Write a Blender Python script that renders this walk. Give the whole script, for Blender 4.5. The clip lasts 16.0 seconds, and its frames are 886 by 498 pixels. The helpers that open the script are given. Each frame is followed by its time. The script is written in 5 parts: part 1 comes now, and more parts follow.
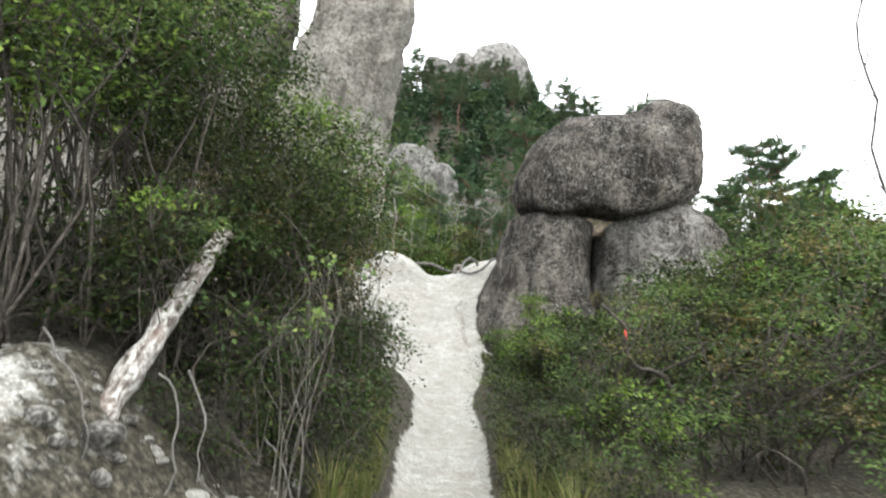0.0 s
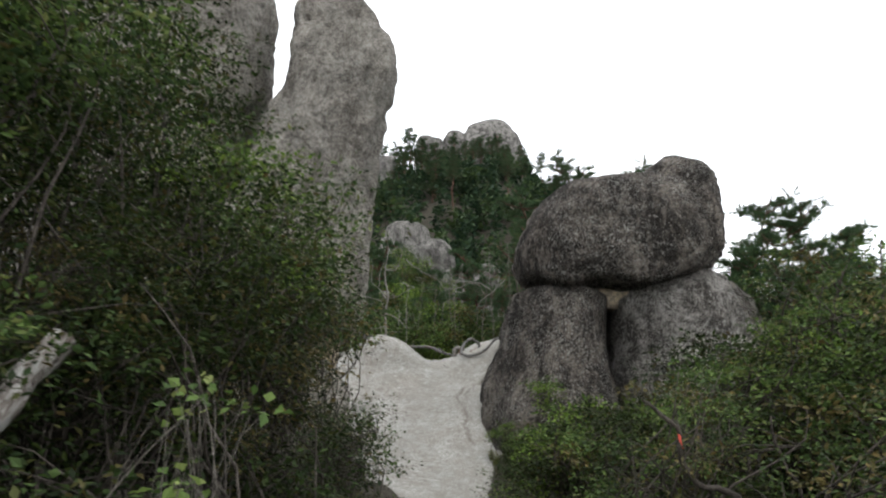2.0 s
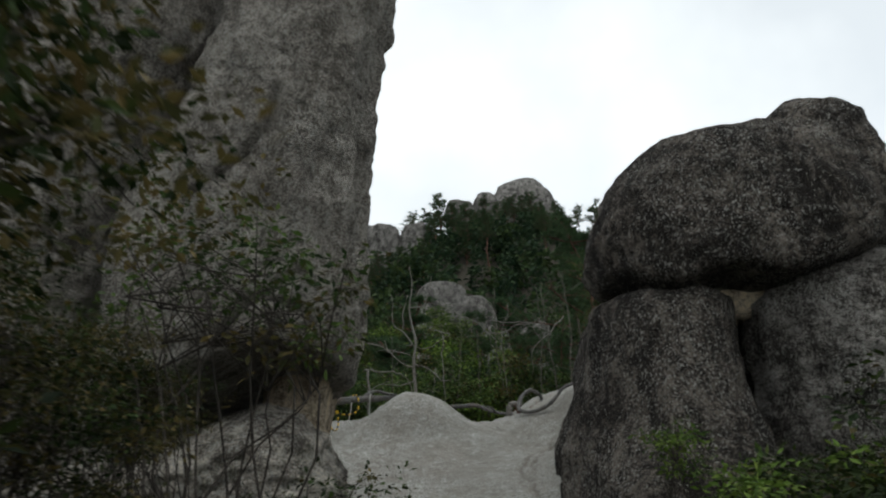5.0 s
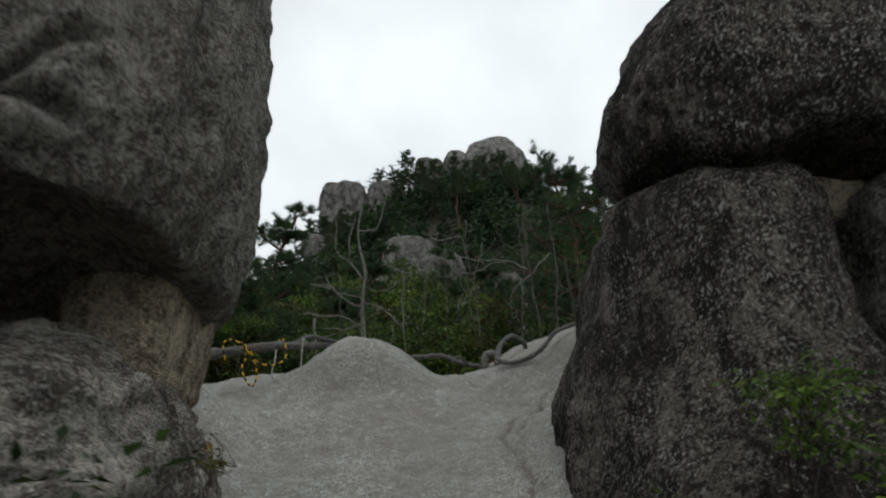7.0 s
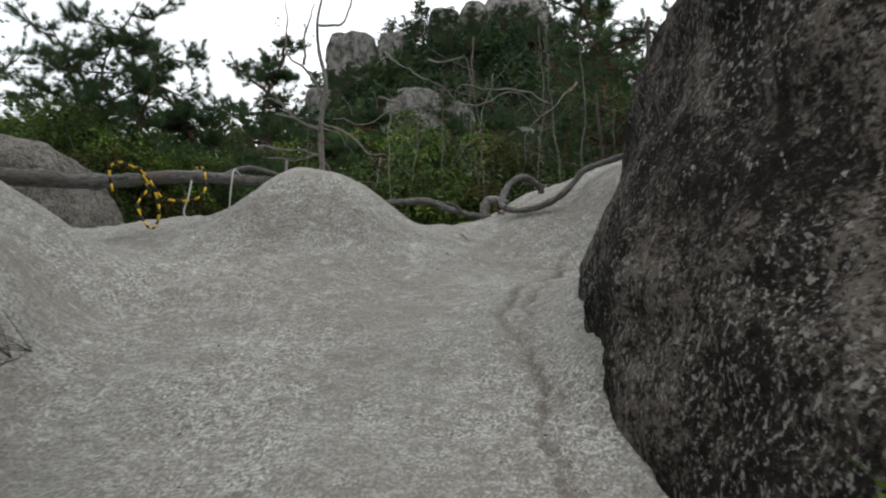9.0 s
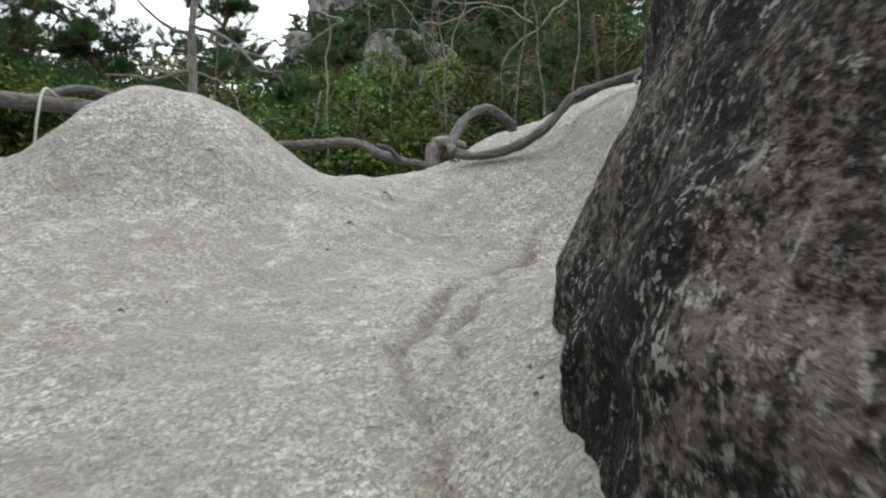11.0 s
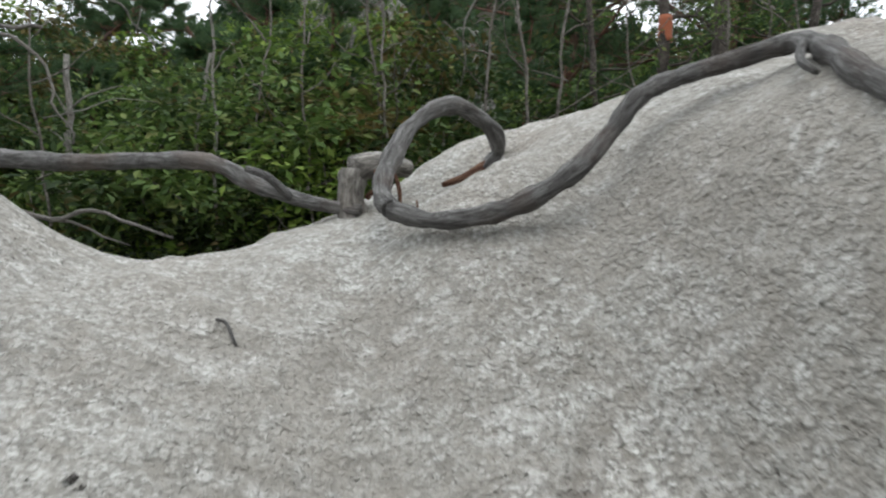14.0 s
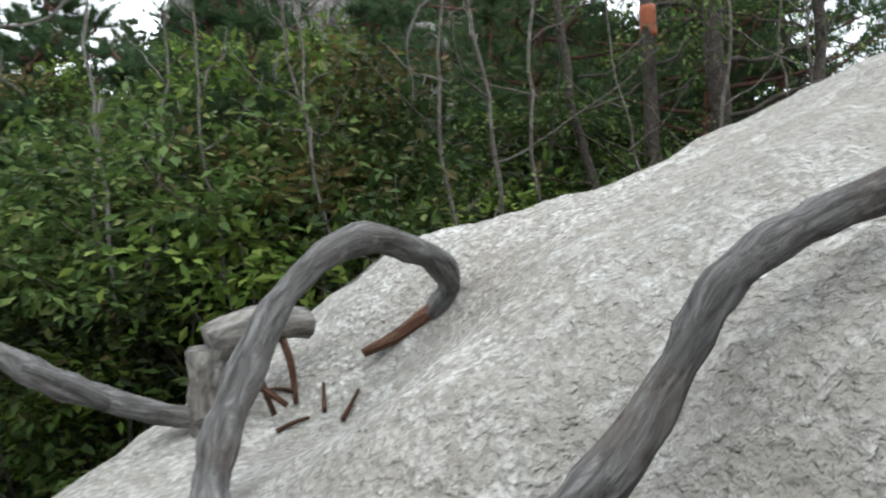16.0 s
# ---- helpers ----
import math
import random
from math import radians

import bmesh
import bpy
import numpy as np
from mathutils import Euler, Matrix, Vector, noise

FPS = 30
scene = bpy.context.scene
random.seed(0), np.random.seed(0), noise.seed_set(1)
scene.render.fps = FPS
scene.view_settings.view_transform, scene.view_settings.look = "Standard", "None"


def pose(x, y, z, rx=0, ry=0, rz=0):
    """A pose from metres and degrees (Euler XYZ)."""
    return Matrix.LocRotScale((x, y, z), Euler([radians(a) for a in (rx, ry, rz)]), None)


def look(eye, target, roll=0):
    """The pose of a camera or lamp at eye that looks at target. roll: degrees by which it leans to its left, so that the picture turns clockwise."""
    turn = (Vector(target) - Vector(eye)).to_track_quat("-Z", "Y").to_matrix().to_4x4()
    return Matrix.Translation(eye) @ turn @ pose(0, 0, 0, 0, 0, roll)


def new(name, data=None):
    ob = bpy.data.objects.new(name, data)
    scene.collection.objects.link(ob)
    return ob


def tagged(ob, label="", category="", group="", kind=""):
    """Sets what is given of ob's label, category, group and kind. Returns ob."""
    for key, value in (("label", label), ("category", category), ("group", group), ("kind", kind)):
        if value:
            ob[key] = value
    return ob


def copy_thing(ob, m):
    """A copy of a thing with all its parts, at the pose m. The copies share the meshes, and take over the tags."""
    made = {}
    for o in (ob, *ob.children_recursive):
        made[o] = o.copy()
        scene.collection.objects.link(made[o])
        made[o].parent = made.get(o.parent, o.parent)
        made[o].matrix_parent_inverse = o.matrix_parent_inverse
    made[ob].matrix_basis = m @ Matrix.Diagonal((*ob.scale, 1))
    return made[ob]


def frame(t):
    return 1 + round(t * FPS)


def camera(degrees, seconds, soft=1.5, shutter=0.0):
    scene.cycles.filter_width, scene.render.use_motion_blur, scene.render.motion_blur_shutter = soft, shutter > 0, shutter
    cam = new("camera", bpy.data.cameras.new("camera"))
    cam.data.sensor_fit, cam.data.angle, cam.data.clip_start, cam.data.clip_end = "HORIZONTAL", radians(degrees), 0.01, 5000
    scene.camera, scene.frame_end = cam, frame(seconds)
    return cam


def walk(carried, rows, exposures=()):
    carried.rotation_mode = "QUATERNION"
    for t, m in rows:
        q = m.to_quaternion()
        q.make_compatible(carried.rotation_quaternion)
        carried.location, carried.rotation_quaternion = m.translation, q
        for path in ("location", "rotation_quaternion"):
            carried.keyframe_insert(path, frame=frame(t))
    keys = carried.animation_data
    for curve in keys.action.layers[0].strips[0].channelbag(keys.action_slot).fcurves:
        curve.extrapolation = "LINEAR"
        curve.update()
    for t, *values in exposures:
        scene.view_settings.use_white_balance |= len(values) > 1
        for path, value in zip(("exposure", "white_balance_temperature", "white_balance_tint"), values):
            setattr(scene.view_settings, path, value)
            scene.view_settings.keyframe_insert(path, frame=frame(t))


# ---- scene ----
cam = camera(66.9, 16.0, soft=2.1, shutter=0.35)
METRES, EYE, TILT, LEAN, TURN = 15.0, 1.5, 9.0, -3.5, 0.0
ROWS = [
    (0.0, 0.0, 0.0, 0.0, 0.0, 0.0, -0.0),
    (0.5, 0.0002, 0.0206, 0.0054, 1.23, 3.22, 2.28),
    (1.0, -0.0021, 0.0416, 0.0119, -1.7, 5.99, 2.03),
    (1.5, 0.0023, 0.0631, 0.0107, 0.49, 9.51, 2.53),
    (2.0, 0.0046, 0.0891, 0.0044, 0.04, 6.6, 2.41),
    (2.5, 0.0047, 0.1217, -0.0001, 0.47, 6.04, 6.05),
    (3.0, 0.0077, 0.1576, -0.0017, 3.08, 7.49, 6.53),
    (5.5, -0.0025, 0.3655, -0.0279, 3.88, 13.69, 6.31),
    (6.0, -0.0005, 0.409, -0.031, -0.71, 10.1, 4.3),
    (6.5, -0.0013, 0.4536, -0.0341, 2.11, 10.94, 4.43),
    (7.0, -0.0051, 0.4955, -0.0366, 1.15, 10.24, 6.21),
    (7.5, -0.004, 0.535, -0.0431, 1.28, 6.02, 6.09),
    (8.0, 0.0005, 0.5723, -0.0471, -0.94, 2.02, 7.42),
    (8.5, 0.0033, 0.6099, -0.047, -4.01, -0.78, 4.51),
    (9.0, 0.0074, 0.6473, -0.0487, 2.18, -0.94, 4.31),
    (11.5, 0.0322, 0.7979, -0.0467, 0.79, -6.62, 2.81),
    (12.0, 0.0274, 0.8219, -0.0435, -3.8, -8.08, 3.26),
    (12.5, 0.0237, 0.844, -0.0385, -3.17, -7.85, 4.95),
    (13.0, 0.0261, 0.8644, -0.0313, -3.42, -7.02, 5.91),
    (13.5, 0.0265, 0.8865, -0.028, -5.53, -12.47, 3.78),
    (14.0, 0.0338, 0.9076, -0.0241, -2.76, -8.74, 3.27),
    (14.5, 0.0359, 0.925, -0.0194, 3.82, -8.45, 6.81),
    (15.0, 0.0359, 0.9444, -0.011, -1.29, -11.0, 3.44),
    (15.5, 0.0417, 0.9611, -0.0065, -2.37, -7.14, 5.71),
    (16.0, 0.0486, 0.974, -0.0034, -5.11, -9.78, 8.05),
]
EXPOSURES = [(0.0, 1.75, 6500, 7), (0.5, 1.65, 6500, 7), (1.0, 1.4, 6500, 7), (1.5, 1.05, 6500, 8), (2.0, 0.65, 6500, 9), (2.5, 0.4, 6500, 9), (3.0, 0.3, 6500, 9), (5.5, -0.48, 6400, 4), (7.0, -0.53, 6400, 5), (8.0, -0.5, 6480, 9), (8.5, -0.25, 6500, 8), (9.0, 0.08, 6480, 8), (11.5, 0.82, 6400, 8), (12.5, 0.78, 6380, 8), (14.0, 0.78, 6350, 8), (14.5, 0.78, 6350, 8), (15.5, 0.82, 6280, 7), (16.0, 1.04, 6230, 7)]
walk(cam, [(t, pose(0, 0, EYE, TILT, LEAN, TURN) @ pose(METRES * x, METRES * y, METRES * z, 90 + pitch, roll, yaw)) for t, x, y, z, yaw, pitch, roll in ROWS], EXPOSURES)

# ---- sky and sun: overcast, thin bright cloud ----
world = bpy.data.worlds.new("overcast_sky")
scene.world = world
world.use_nodes = True
wn, wl = world.node_tree.nodes, world.node_tree.links
wn.clear()
w_out, w_bg = wn.new("ShaderNodeOutputWorld"), wn.new("ShaderNodeBackground")
w_sky = wn.new("ShaderNodeTexSky")
w_sky.sky_type, w_sky.sun_disc = "NISHITA", False
w_sky.sun_elevation, w_sky.sun_rotation = radians(55), radians(200)
w_dim = wn.new("ShaderNodeMix")
w_dim.data_type, w_dim.blend_type = "RGBA", "MULTIPLY"
w_dim.inputs[0].default_value = 1.0
w_dim.inputs[7].default_value = (0.1, 0.1, 0.1, 1)
w_noise = wn.new("ShaderNodeTexNoise")
w_noise.inputs["Scale"].default_value, w_noise.inputs["Detail"].default_value = 2.6, 5.0
w_ramp = wn.new("ShaderNodeMapRange")
w_ramp.inputs["From Min"].default_value, w_ramp.inputs["From Max"].default_value = 0.35, 0.62
w_ramp.inputs["To Min"].default_value, w_ramp.inputs["To Max"].default_value = 0.72, 0.97
w_mix = wn.new("ShaderNodeMix")
w_mix.data_type = "RGBA"
w_mix.inputs[7].default_value = (1.0, 1.02, 1.05, 1)
w_coord = wn.new("ShaderNodeTexCoord")
wl.new(w_coord.outputs["Generated"], w_noise.inputs["Vector"])
wl.new(w_noise.outputs["Fac"], w_ramp.inputs["Value"])
wl.new(w_sky.outputs["Color"], w_dim.inputs[6])
wl.new(w_dim.outputs[2], w_mix.inputs[6])
wl.new(w_ramp.outputs["Result"], w_mix.inputs[0])
wl.new(w_mix.outputs[2], w_bg.inputs["Color"])
wl.new(w_bg.outputs[0], w_out.inputs[0])
w_bg.inputs["Strength"].default_value = 1.45
sun = new("sun", bpy.data.lights.new("sun", "SUN"))
sun.data.energy, sun.data.angle, sun.data.color = 0.7, radians(25), (1.0, 0.97, 0.93)
sun.matrix_world = look((0, 0, 30), (-6, 14, -20))


# ---- materials ----
def ramp(nt, fac, stops):
    r = nt.nodes.new("ShaderNodeValToRGB")
    while len(r.color_ramp.elements) < len(stops):
        r.color_ramp.elements.new(0.5)
    for el, (p, c) in zip(r.color_ramp.elements, stops):
        el.position, el.color = p, (*c, 1) if len(c) == 3 else c
    nt.links.new(fac, r.inputs[0])
    return r.outputs[0]


def tex(nt, kind, scale, detail=4.0, rough=0.55, stretch=None, warp=0.0):
    co = nt.nodes.new("ShaderNodeTexCoord").outputs["Object"]
    if stretch:
        mp = nt.nodes.new("ShaderNodeMapping")
        mp.inputs["Scale"].default_value = stretch
        nt.links.new(co, mp.inputs["Vector"])
        co = mp.outputs[0]
    if kind == "noise":
        n = nt.nodes.new("ShaderNodeTexNoise")
        n.inputs["Detail"].default_value, n.inputs["Roughness"].default_value = detail, rough
        n.inputs["Distortion"].default_value = warp
        out = n.outputs["Fac"]
    else:
        n = nt.nodes.new("ShaderNodeTexVoronoi")
        n.feature = kind
        out = n.outputs["Distance"]
    n.inputs["Scale"].default_value = scale
    nt.links.new(co, n.inputs["Vector"])
    return out


def blend(nt, fac, a, b, mode="MIX"):
    m = nt.nodes.new("ShaderNodeMix")
    m.data_type, m.blend_type = "RGBA", mode
    for sock, v in ((m.inputs[0], fac), (m.inputs[6], a), (m.inputs[7], b)):
        if isinstance(v, (int, float)):
            sock.default_value = v
        elif isinstance(v, tuple):
            sock.default_value = (*v, 1)
        else:
            nt.links.new(v, sock)
    return m.outputs[2]


def calc(nt, op, a, b):
    m = nt.nodes.new("ShaderNodeMath")
    m.operation = op
    for sock, v in zip(m.inputs, (a, b)):
        if isinstance(v, (int, float)):
            sock.default_value = v
        else:
            nt.links.new(v, sock)
    return m.outputs[0]


def material(name, rough=0.9):
    m = bpy.data.materials.new(name)
    m.use_nodes = True
    nt = m.node_tree
    b = nt.nodes["Principled BSDF"]
    b.inputs["Roughness"].default_value = rough
    b.inputs["Specular IOR Level"].default_value = 0.25
    return m, nt, b


def bump(nt, b, heights):
    last = None
    for h, strength, dist in heights:
        n = nt.nodes.new("ShaderNodeBump")
        n.inputs["Strength"].default_value, n.inputs["Distance"].default_value = strength, dist
        nt.links.new(h, n.inputs["Height"])
        if last:
            nt.links.new(last, n.inputs["Normal"])
        last = n.outputs[0]
    nt.links.new(last, b.inputs["Normal"])


def granite(name, light, mid, dark, cover, spots, streak, crack=0.0, moss=0.0, thin=0.0, pit_shade=0.9, blotch=1.9):
    """Weathered granite: pale crystalline rock under a ragged dark crust, with pale lichen, shade-dark hollows, streaks
    and cracks.
    cover: how much of the face the dark crust takes, 0 to 1."""
    m, nt, b = material(name, 0.92)
    grain = tex(nt, "noise", 52, 3, 0.62, (1, 1, 1.25), 0.3)
    lump = tex(nt, "noise", 15, 6, 0.74)
    big = tex(nt, "noise", 1.7, 10, 0.74, (1.2, 1.2, 0.75), 0.35)
    mix = calc(nt, "ADD", calc(nt, "MULTIPLY", grain, 1.05), calc(nt, "MULTIPLY", lump, 0.7))
    mix = calc(nt, "ADD", mix, calc(nt, "MULTIPLY", big, blotch))
    mix = calc(nt, "SUBTRACT", mix, 0.375 + 0.5 * blotch + 0.3 * (cover - 0.5))
    deep, high = tuple(0.6 * c for c in dark), tuple(1.35 * c for c in light)
    col = ramp(nt, mix, [(0.3, deep), (0.43, dark), (0.53, mid), (0.63, light), (0.8, high)])
    pale = ramp(nt, grain, [(0.36, mid), (0.5, light), (0.64, high)])
    run = tex(nt, "noise", 2.4, 9, 0.76, (1.7, 1.7, 0.5), 0.5)
    col = blend(nt, ramp(nt, run, [(0.53, (0, 0, 0)), (0.59, (streak,) * 3)]), col, pale)
    # Bump alone shades little, so the hollows' shade is put into the colour.
    pit = ramp(nt, lump, [(0.41, (pit_shade,) * 3), (0.475, (0, 0, 0))])
    col = blend(nt, pit, col, tuple(0.7 * c for c in dark))
    gouge = tex(nt, "noise", 6.5, 9, 0.76, (1, 1, 1.5), 0.6)
    # Gouges are darkened in the colour as well, like shaded crevices.
    col = blend(nt, ramp(nt, gouge, [(0.38, (0.7,) * 3), (0.44, (0, 0, 0))]), col, dark)
    if moss:
        col = blend(nt, ramp(nt, tex(nt, "noise", 2.3, 8, 0.75), [(0.54, (0, 0, 0)), (0.6, (moss,) * 3)]), col, (0.05, 0.06, 0.026))
    patch = ramp(nt, tex(nt, "noise", 1.2, 5, 0.65), [(0.43, (0.1,) * 3), (0.57, (1, 1, 1))])
    sp = ramp(nt, tex(nt, "noise", 44, 4, 0.66, (1, 1, 0.7), 0.2), [(0.55 + thin, (0, 0, 0)), (0.57 + thin, (spots,) * 3)])
    col = blend(nt, blend(nt, 1.0, sp, patch, "MULTIPLY"), col, (0.46, 0.45, 0.415))
    sp2 = ramp(nt, tex(nt, "noise", 24, 7, 0.74, (1, 1, 0.75), 0.2), [(0.575 + 1.2 * thin, (0, 0, 0)), (0.59 + 1.2 * thin, (spots,) * 3)])
    col = blend(nt, sp2, col, (0.44, 0.43, 0.395))
    nt.links.new(col, b.inputs["Base Color"])
    heights = [(tex(nt, "noise", 3.5, 8, 0.7, (1, 1, 0.7), 0.4), 1.0, 0.16), (gouge, 1.0, 0.12), (lump, 1.0, 0.08), (grain, 1.0, 0.025)]
    if crack:
        line = ramp(nt, tex(nt, "noise", 1.1, 4, 0.6, (0.8, 0.8, 1.3), 1.6), [(0.485, (1, 1, 1)), (0.5, (1 - crack,) * 3), (0.515, (1, 1, 1))])
        heights.insert(0, (line, 0.9, 0.07))
        col = blend(nt, 0.55, col, line, "MULTIPLY")
        nt.links.new(col, b.inputs["Base Color"])
    bump(nt, b, heights)
    return m


rock_dark = granite("granite_lichen_dark", (0.19, 0.163, 0.138), (0.073, 0.0605, 0.0495), (0.023, 0.0182, 0.0145), 0.64, 1.0, 0.7, thin=0.024, pit_shade=0.8)
rock_grey = granite("granite_grey", (0.4, 0.368, 0.325), (0.275, 0.25, 0.216), (0.14, 0.122, 0.102), 0.42, 0.55, 0.5, 0.9, pit_shade=0.5, blotch=0.9)
rock_mid = granite("granite_grey_lichened", (0.31, 0.285, 0.26), (0.165, 0.15, 0.134), (0.055, 0.047, 0.04), 0.5, 0.85, 0.75, 0.5, pit_shade=0.7)
rock_base = granite("granite_mossy", (0.56, 0.51, 0.44), (0.37, 0.33, 0.28), (0.15, 0.13, 0.108), 0.44, 0.8, 0.8, 0.6, 0.35, pit_shade=0.6)
rock_tan = granite("granite_fresh_tan", (0.68, 0.58, 0.43), (0.56, 0.46, 0.33), (0.32, 0.24, 0.165), 0.3, 0.05, 0.2, 0.8, pit_shade=0.4)
rock_far = granite("granite_far", (0.235, 0.222, 0.205), (0.165, 0.155, 0.143), (0.07, 0.065, 0.06), 0.42, 0.1, 0.5, pit_shade=0.5)
rock_rubble = granite("granite_rubble", (0.4, 0.385, 0.35), (0.27, 0.255, 0.23), (0.11, 0.1, 0.09), 0.35, 0.2, 0.4)


def ground_material():
    """Pale, gritty, weathered granite where the attribute is high, dark leaf litter elsewhere."""
    m, nt, b = material("ground_granite_and_litter", 0.95)
    at = nt.nodes.new("ShaderNodeAttribute")
    at.attribute_name = "bare_rock"
    grain = tex(nt, "noise", 62, 2.5, 0.65)
    grit = tex(nt, "noise", 24, 3, 0.62)
    big = tex(nt, "noise", 1.3, 6, 0.6)
    vor = nt.nodes.new("ShaderNodeTexVoronoi")
    vor.inputs["Scale"].default_value = 100
    geo = nt.nodes.new("ShaderNodeNewGeometry")
    nt.links.new(geo.outputs["Position"], vor.inputs["Vector"])
    crystal = ramp(nt, vor.outputs["Color"], [(0.29, (0.09, 0.083, 0.072)), (0.4, (0.29, 0.276, 0.247)), (0.54, (0.42, 0.412, 0.38)), (0.72, (0.6, 0.595, 0.56))])
    rock = ramp(nt, grain, [(0.36, (0.14, 0.132, 0.117)), (0.48, (0.35, 0.342, 0.313)), (0.62, (0.52, 0.515, 0.485))])
    rock = blend(nt, 0.6, rock, crystal)
    # Hollows in the rock: their shade is painted, as relief shades little when overcast.
    pit_shade = ramp(nt, tex(nt, "noise", 36, 3, 0.62), [(0.37, (1,) * 3), (0.43, (0, 0, 0))])
    rough_zone = ramp(nt, tex(nt, "noise", 1.7, 6, 0.65), [(0.38, (0.3,) * 3), (0.58, (0.9,) * 3)])
    rock = blend(nt, blend(nt, 1.0, pit_shade, rough_zone, "MULTIPLY"), rock, (0.085, 0.079, 0.068))
    rock = blend(nt, ramp(nt, grit, [(0.38, (0.5,) * 3), (0.47, (0, 0, 0))]), rock, (0.17, 0.155, 0.13))
    rock = blend(nt, ramp(nt, big, [(0.44, (0, 0, 0)), (0.6, (0.6,) * 3)]), rock, (0.22, 0.195, 0.165))
    rock = blend(nt, ramp(nt, tex(nt, "noise", 3.1, 6, 0.65), [(0.53, (0, 0, 0)), (0.62, (0.5,) * 3)]), rock, (0.2, 0.175, 0.145))
    rock = blend(nt, ramp(nt, tex(nt, "noise", 0.55, 4, 0.6, (1.6, 0.7, 1), 0.6), [(0.44, (0.5,) * 3), (0.56, (0, 0, 0))]), rock, (0.24, 0.235, 0.213))
    rock = blend(nt, ramp(nt, tex(nt, "noise", 4.2, 5, 0.7), [(0.54, (0, 0, 0)), (0.68, (0.4,) * 3)]), rock, (0.46, 0.46, 0.435))
    flow = tex(nt, "noise", 5, 7, 0.7, (2.4, 0.6, 1), 0.8)
    rock = blend(nt, ramp(nt, flow, [(0.42, (0.3,) * 3), (0.5, (0, 0, 0))]), rock, (0.22, 0.2, 0.172))
    flake = tex(nt, "noise", 13, 5, 0.66, (0.8, 1.5, 1), 0.5)
    rock = blend(nt, ramp(nt, flake, [(0.4, (0.6,) * 3), (0.47, (0, 0, 0))]), rock, (0.2, 0.185, 0.16))
    rock = blend(nt, ramp(nt, flake, [(0.56, (0, 0, 0)), (0.66, (0.4,) * 3)]), rock, (0.56, 0.555, 0.53))
    grains = calc(nt, "ADD", tex(nt, "F1", 66), calc(nt, "MULTIPLY", calc(nt, "SUBTRACT", grit, 0.5), 0.9))
    # Seams between the rounded grains get painted shade, matching the grain bump.
    rock = blend(nt, ramp(nt, grains, [(0.48, (0, 0, 0)), (0.74, (0.55,) * 3)]), rock, (0.16, 0.15, 0.132))
    # Along the groove, its shade and its dirt are both put into the colour.
    gd = nt.nodes.new("ShaderNodeAttribute")
    gd.attribute_name = "groove_shade_dirt"
    rock = blend(nt, calc(nt, "MULTIPLY", gd.outputs["Fac"], ramp(nt, tex(nt, "noise", 26, 4, 0.75), [(0.36, (0.25,) * 3), (0.5, (0.95,) * 3)])), rock, (0.125, 0.105, 0.087))
    soil = ramp(nt, tex(nt, "noise", 30, 6, 0.7), [(0.36, (0.01, 0.009, 0.006)), (0.5, (0.032, 0.028, 0.019)), (0.66, (0.1, 0.088, 0.066))])
    edge = calc(nt, "ADD", at.outputs["Fac"], calc(nt, "MULTIPLY", calc(nt, "SUBTRACT", tex(nt, "noise", 7, 5, 0.7), 0.5), 0.9))
    fac = ramp(nt, edge, [(0.42, (0, 0, 0)), (0.58, (1, 1, 1))])
    rock = blend(nt, 1.0, rock, (1.04, 1.045, 1.05), "MULTIPLY")
    nt.links.new(blend(nt, fac, soil, rock), b.inputs["Base Color"])
    bump(nt, b, [(tex(nt, "noise", 7, 6, 0.68), 0.7, 0.06), (flake, 0.7, 0.016), (calc(nt, "SUBTRACT", 1.0, grains), 0.45, 0.007), (grit, 0.9, 0.02), (grain, 0.9, 0.008)])
    return m


ground_mat = ground_material()


def wood_material(name, stops, warm, amount, fibre=True):
    """Wood with fibres along the limb (attribute 'fibre') or plain bark."""
    m, nt, b = material(name, 0.85)
    if fibre:
        at = nt.nodes.new("ShaderNodeAttribute")
        at.attribute_name = "fibre"
        n = nt.nodes.new("ShaderNodeTexNoise")
        n.inputs["Scale"].default_value, n.inputs["Detail"].default_value, n.inputs["Roughness"].default_value = 2.2, 6, 0.7
        n.inputs["Distortion"].default_value = 0.5
        nt.links.new(at.outputs["Vector"], n.inputs["Vector"])
        fib = n.outputs["Fac"]
    else:
        fib = tex(nt, "noise", 20, 6, 0.65, None, 1.2)
    col = ramp(nt, fib, stops)
    col = blend(nt, ramp(nt, tex(nt, "noise", 3.5, 4, 0.6), [(0.5, (0, 0, 0)), (0.64, (amount,) * 3)]), col, warm)
    col = blend(nt, ramp(nt, tex(nt, "noise", 14, 5, 0.7), [(0.56, (0, 0, 0)), (0.64, (0.55,) * 3)]), col, stops[0][1])
    nt.links.new(col, b.inputs["Base Color"])
    bump(nt, b, [(fib, 0.9, 0.02), (tex(nt, "noise", 90, 3, 0.6), 0.4, 0.004)])
    return m


wood_root = wood_material("weathered_root", [(0.32, (0.04, 0.037, 0.035)), (0.5, (0.115, 0.111, 0.106)), (0.7, (0.24, 0.236, 0.23))], (0.13, 0.095, 0.075), 0.55)
wood_dead = wood_material("bleached_dead_wood", [(0.34, (0.06, 0.055, 0.05)), (0.5, (0.18, 0.168, 0.15)), (0.66, (0.33, 0.315, 0.29))], (0.15, 0.11, 0.085), 0.3)
wood_raw = wood_material("barkless_red_wood", [(0.34, (0.045, 0.02, 0.012)), (0.5, (0.11, 0.052, 0.031)), (0.64, (0.19, 0.11, 0.07))], (0.08, 0.05, 0.035), 0.4)
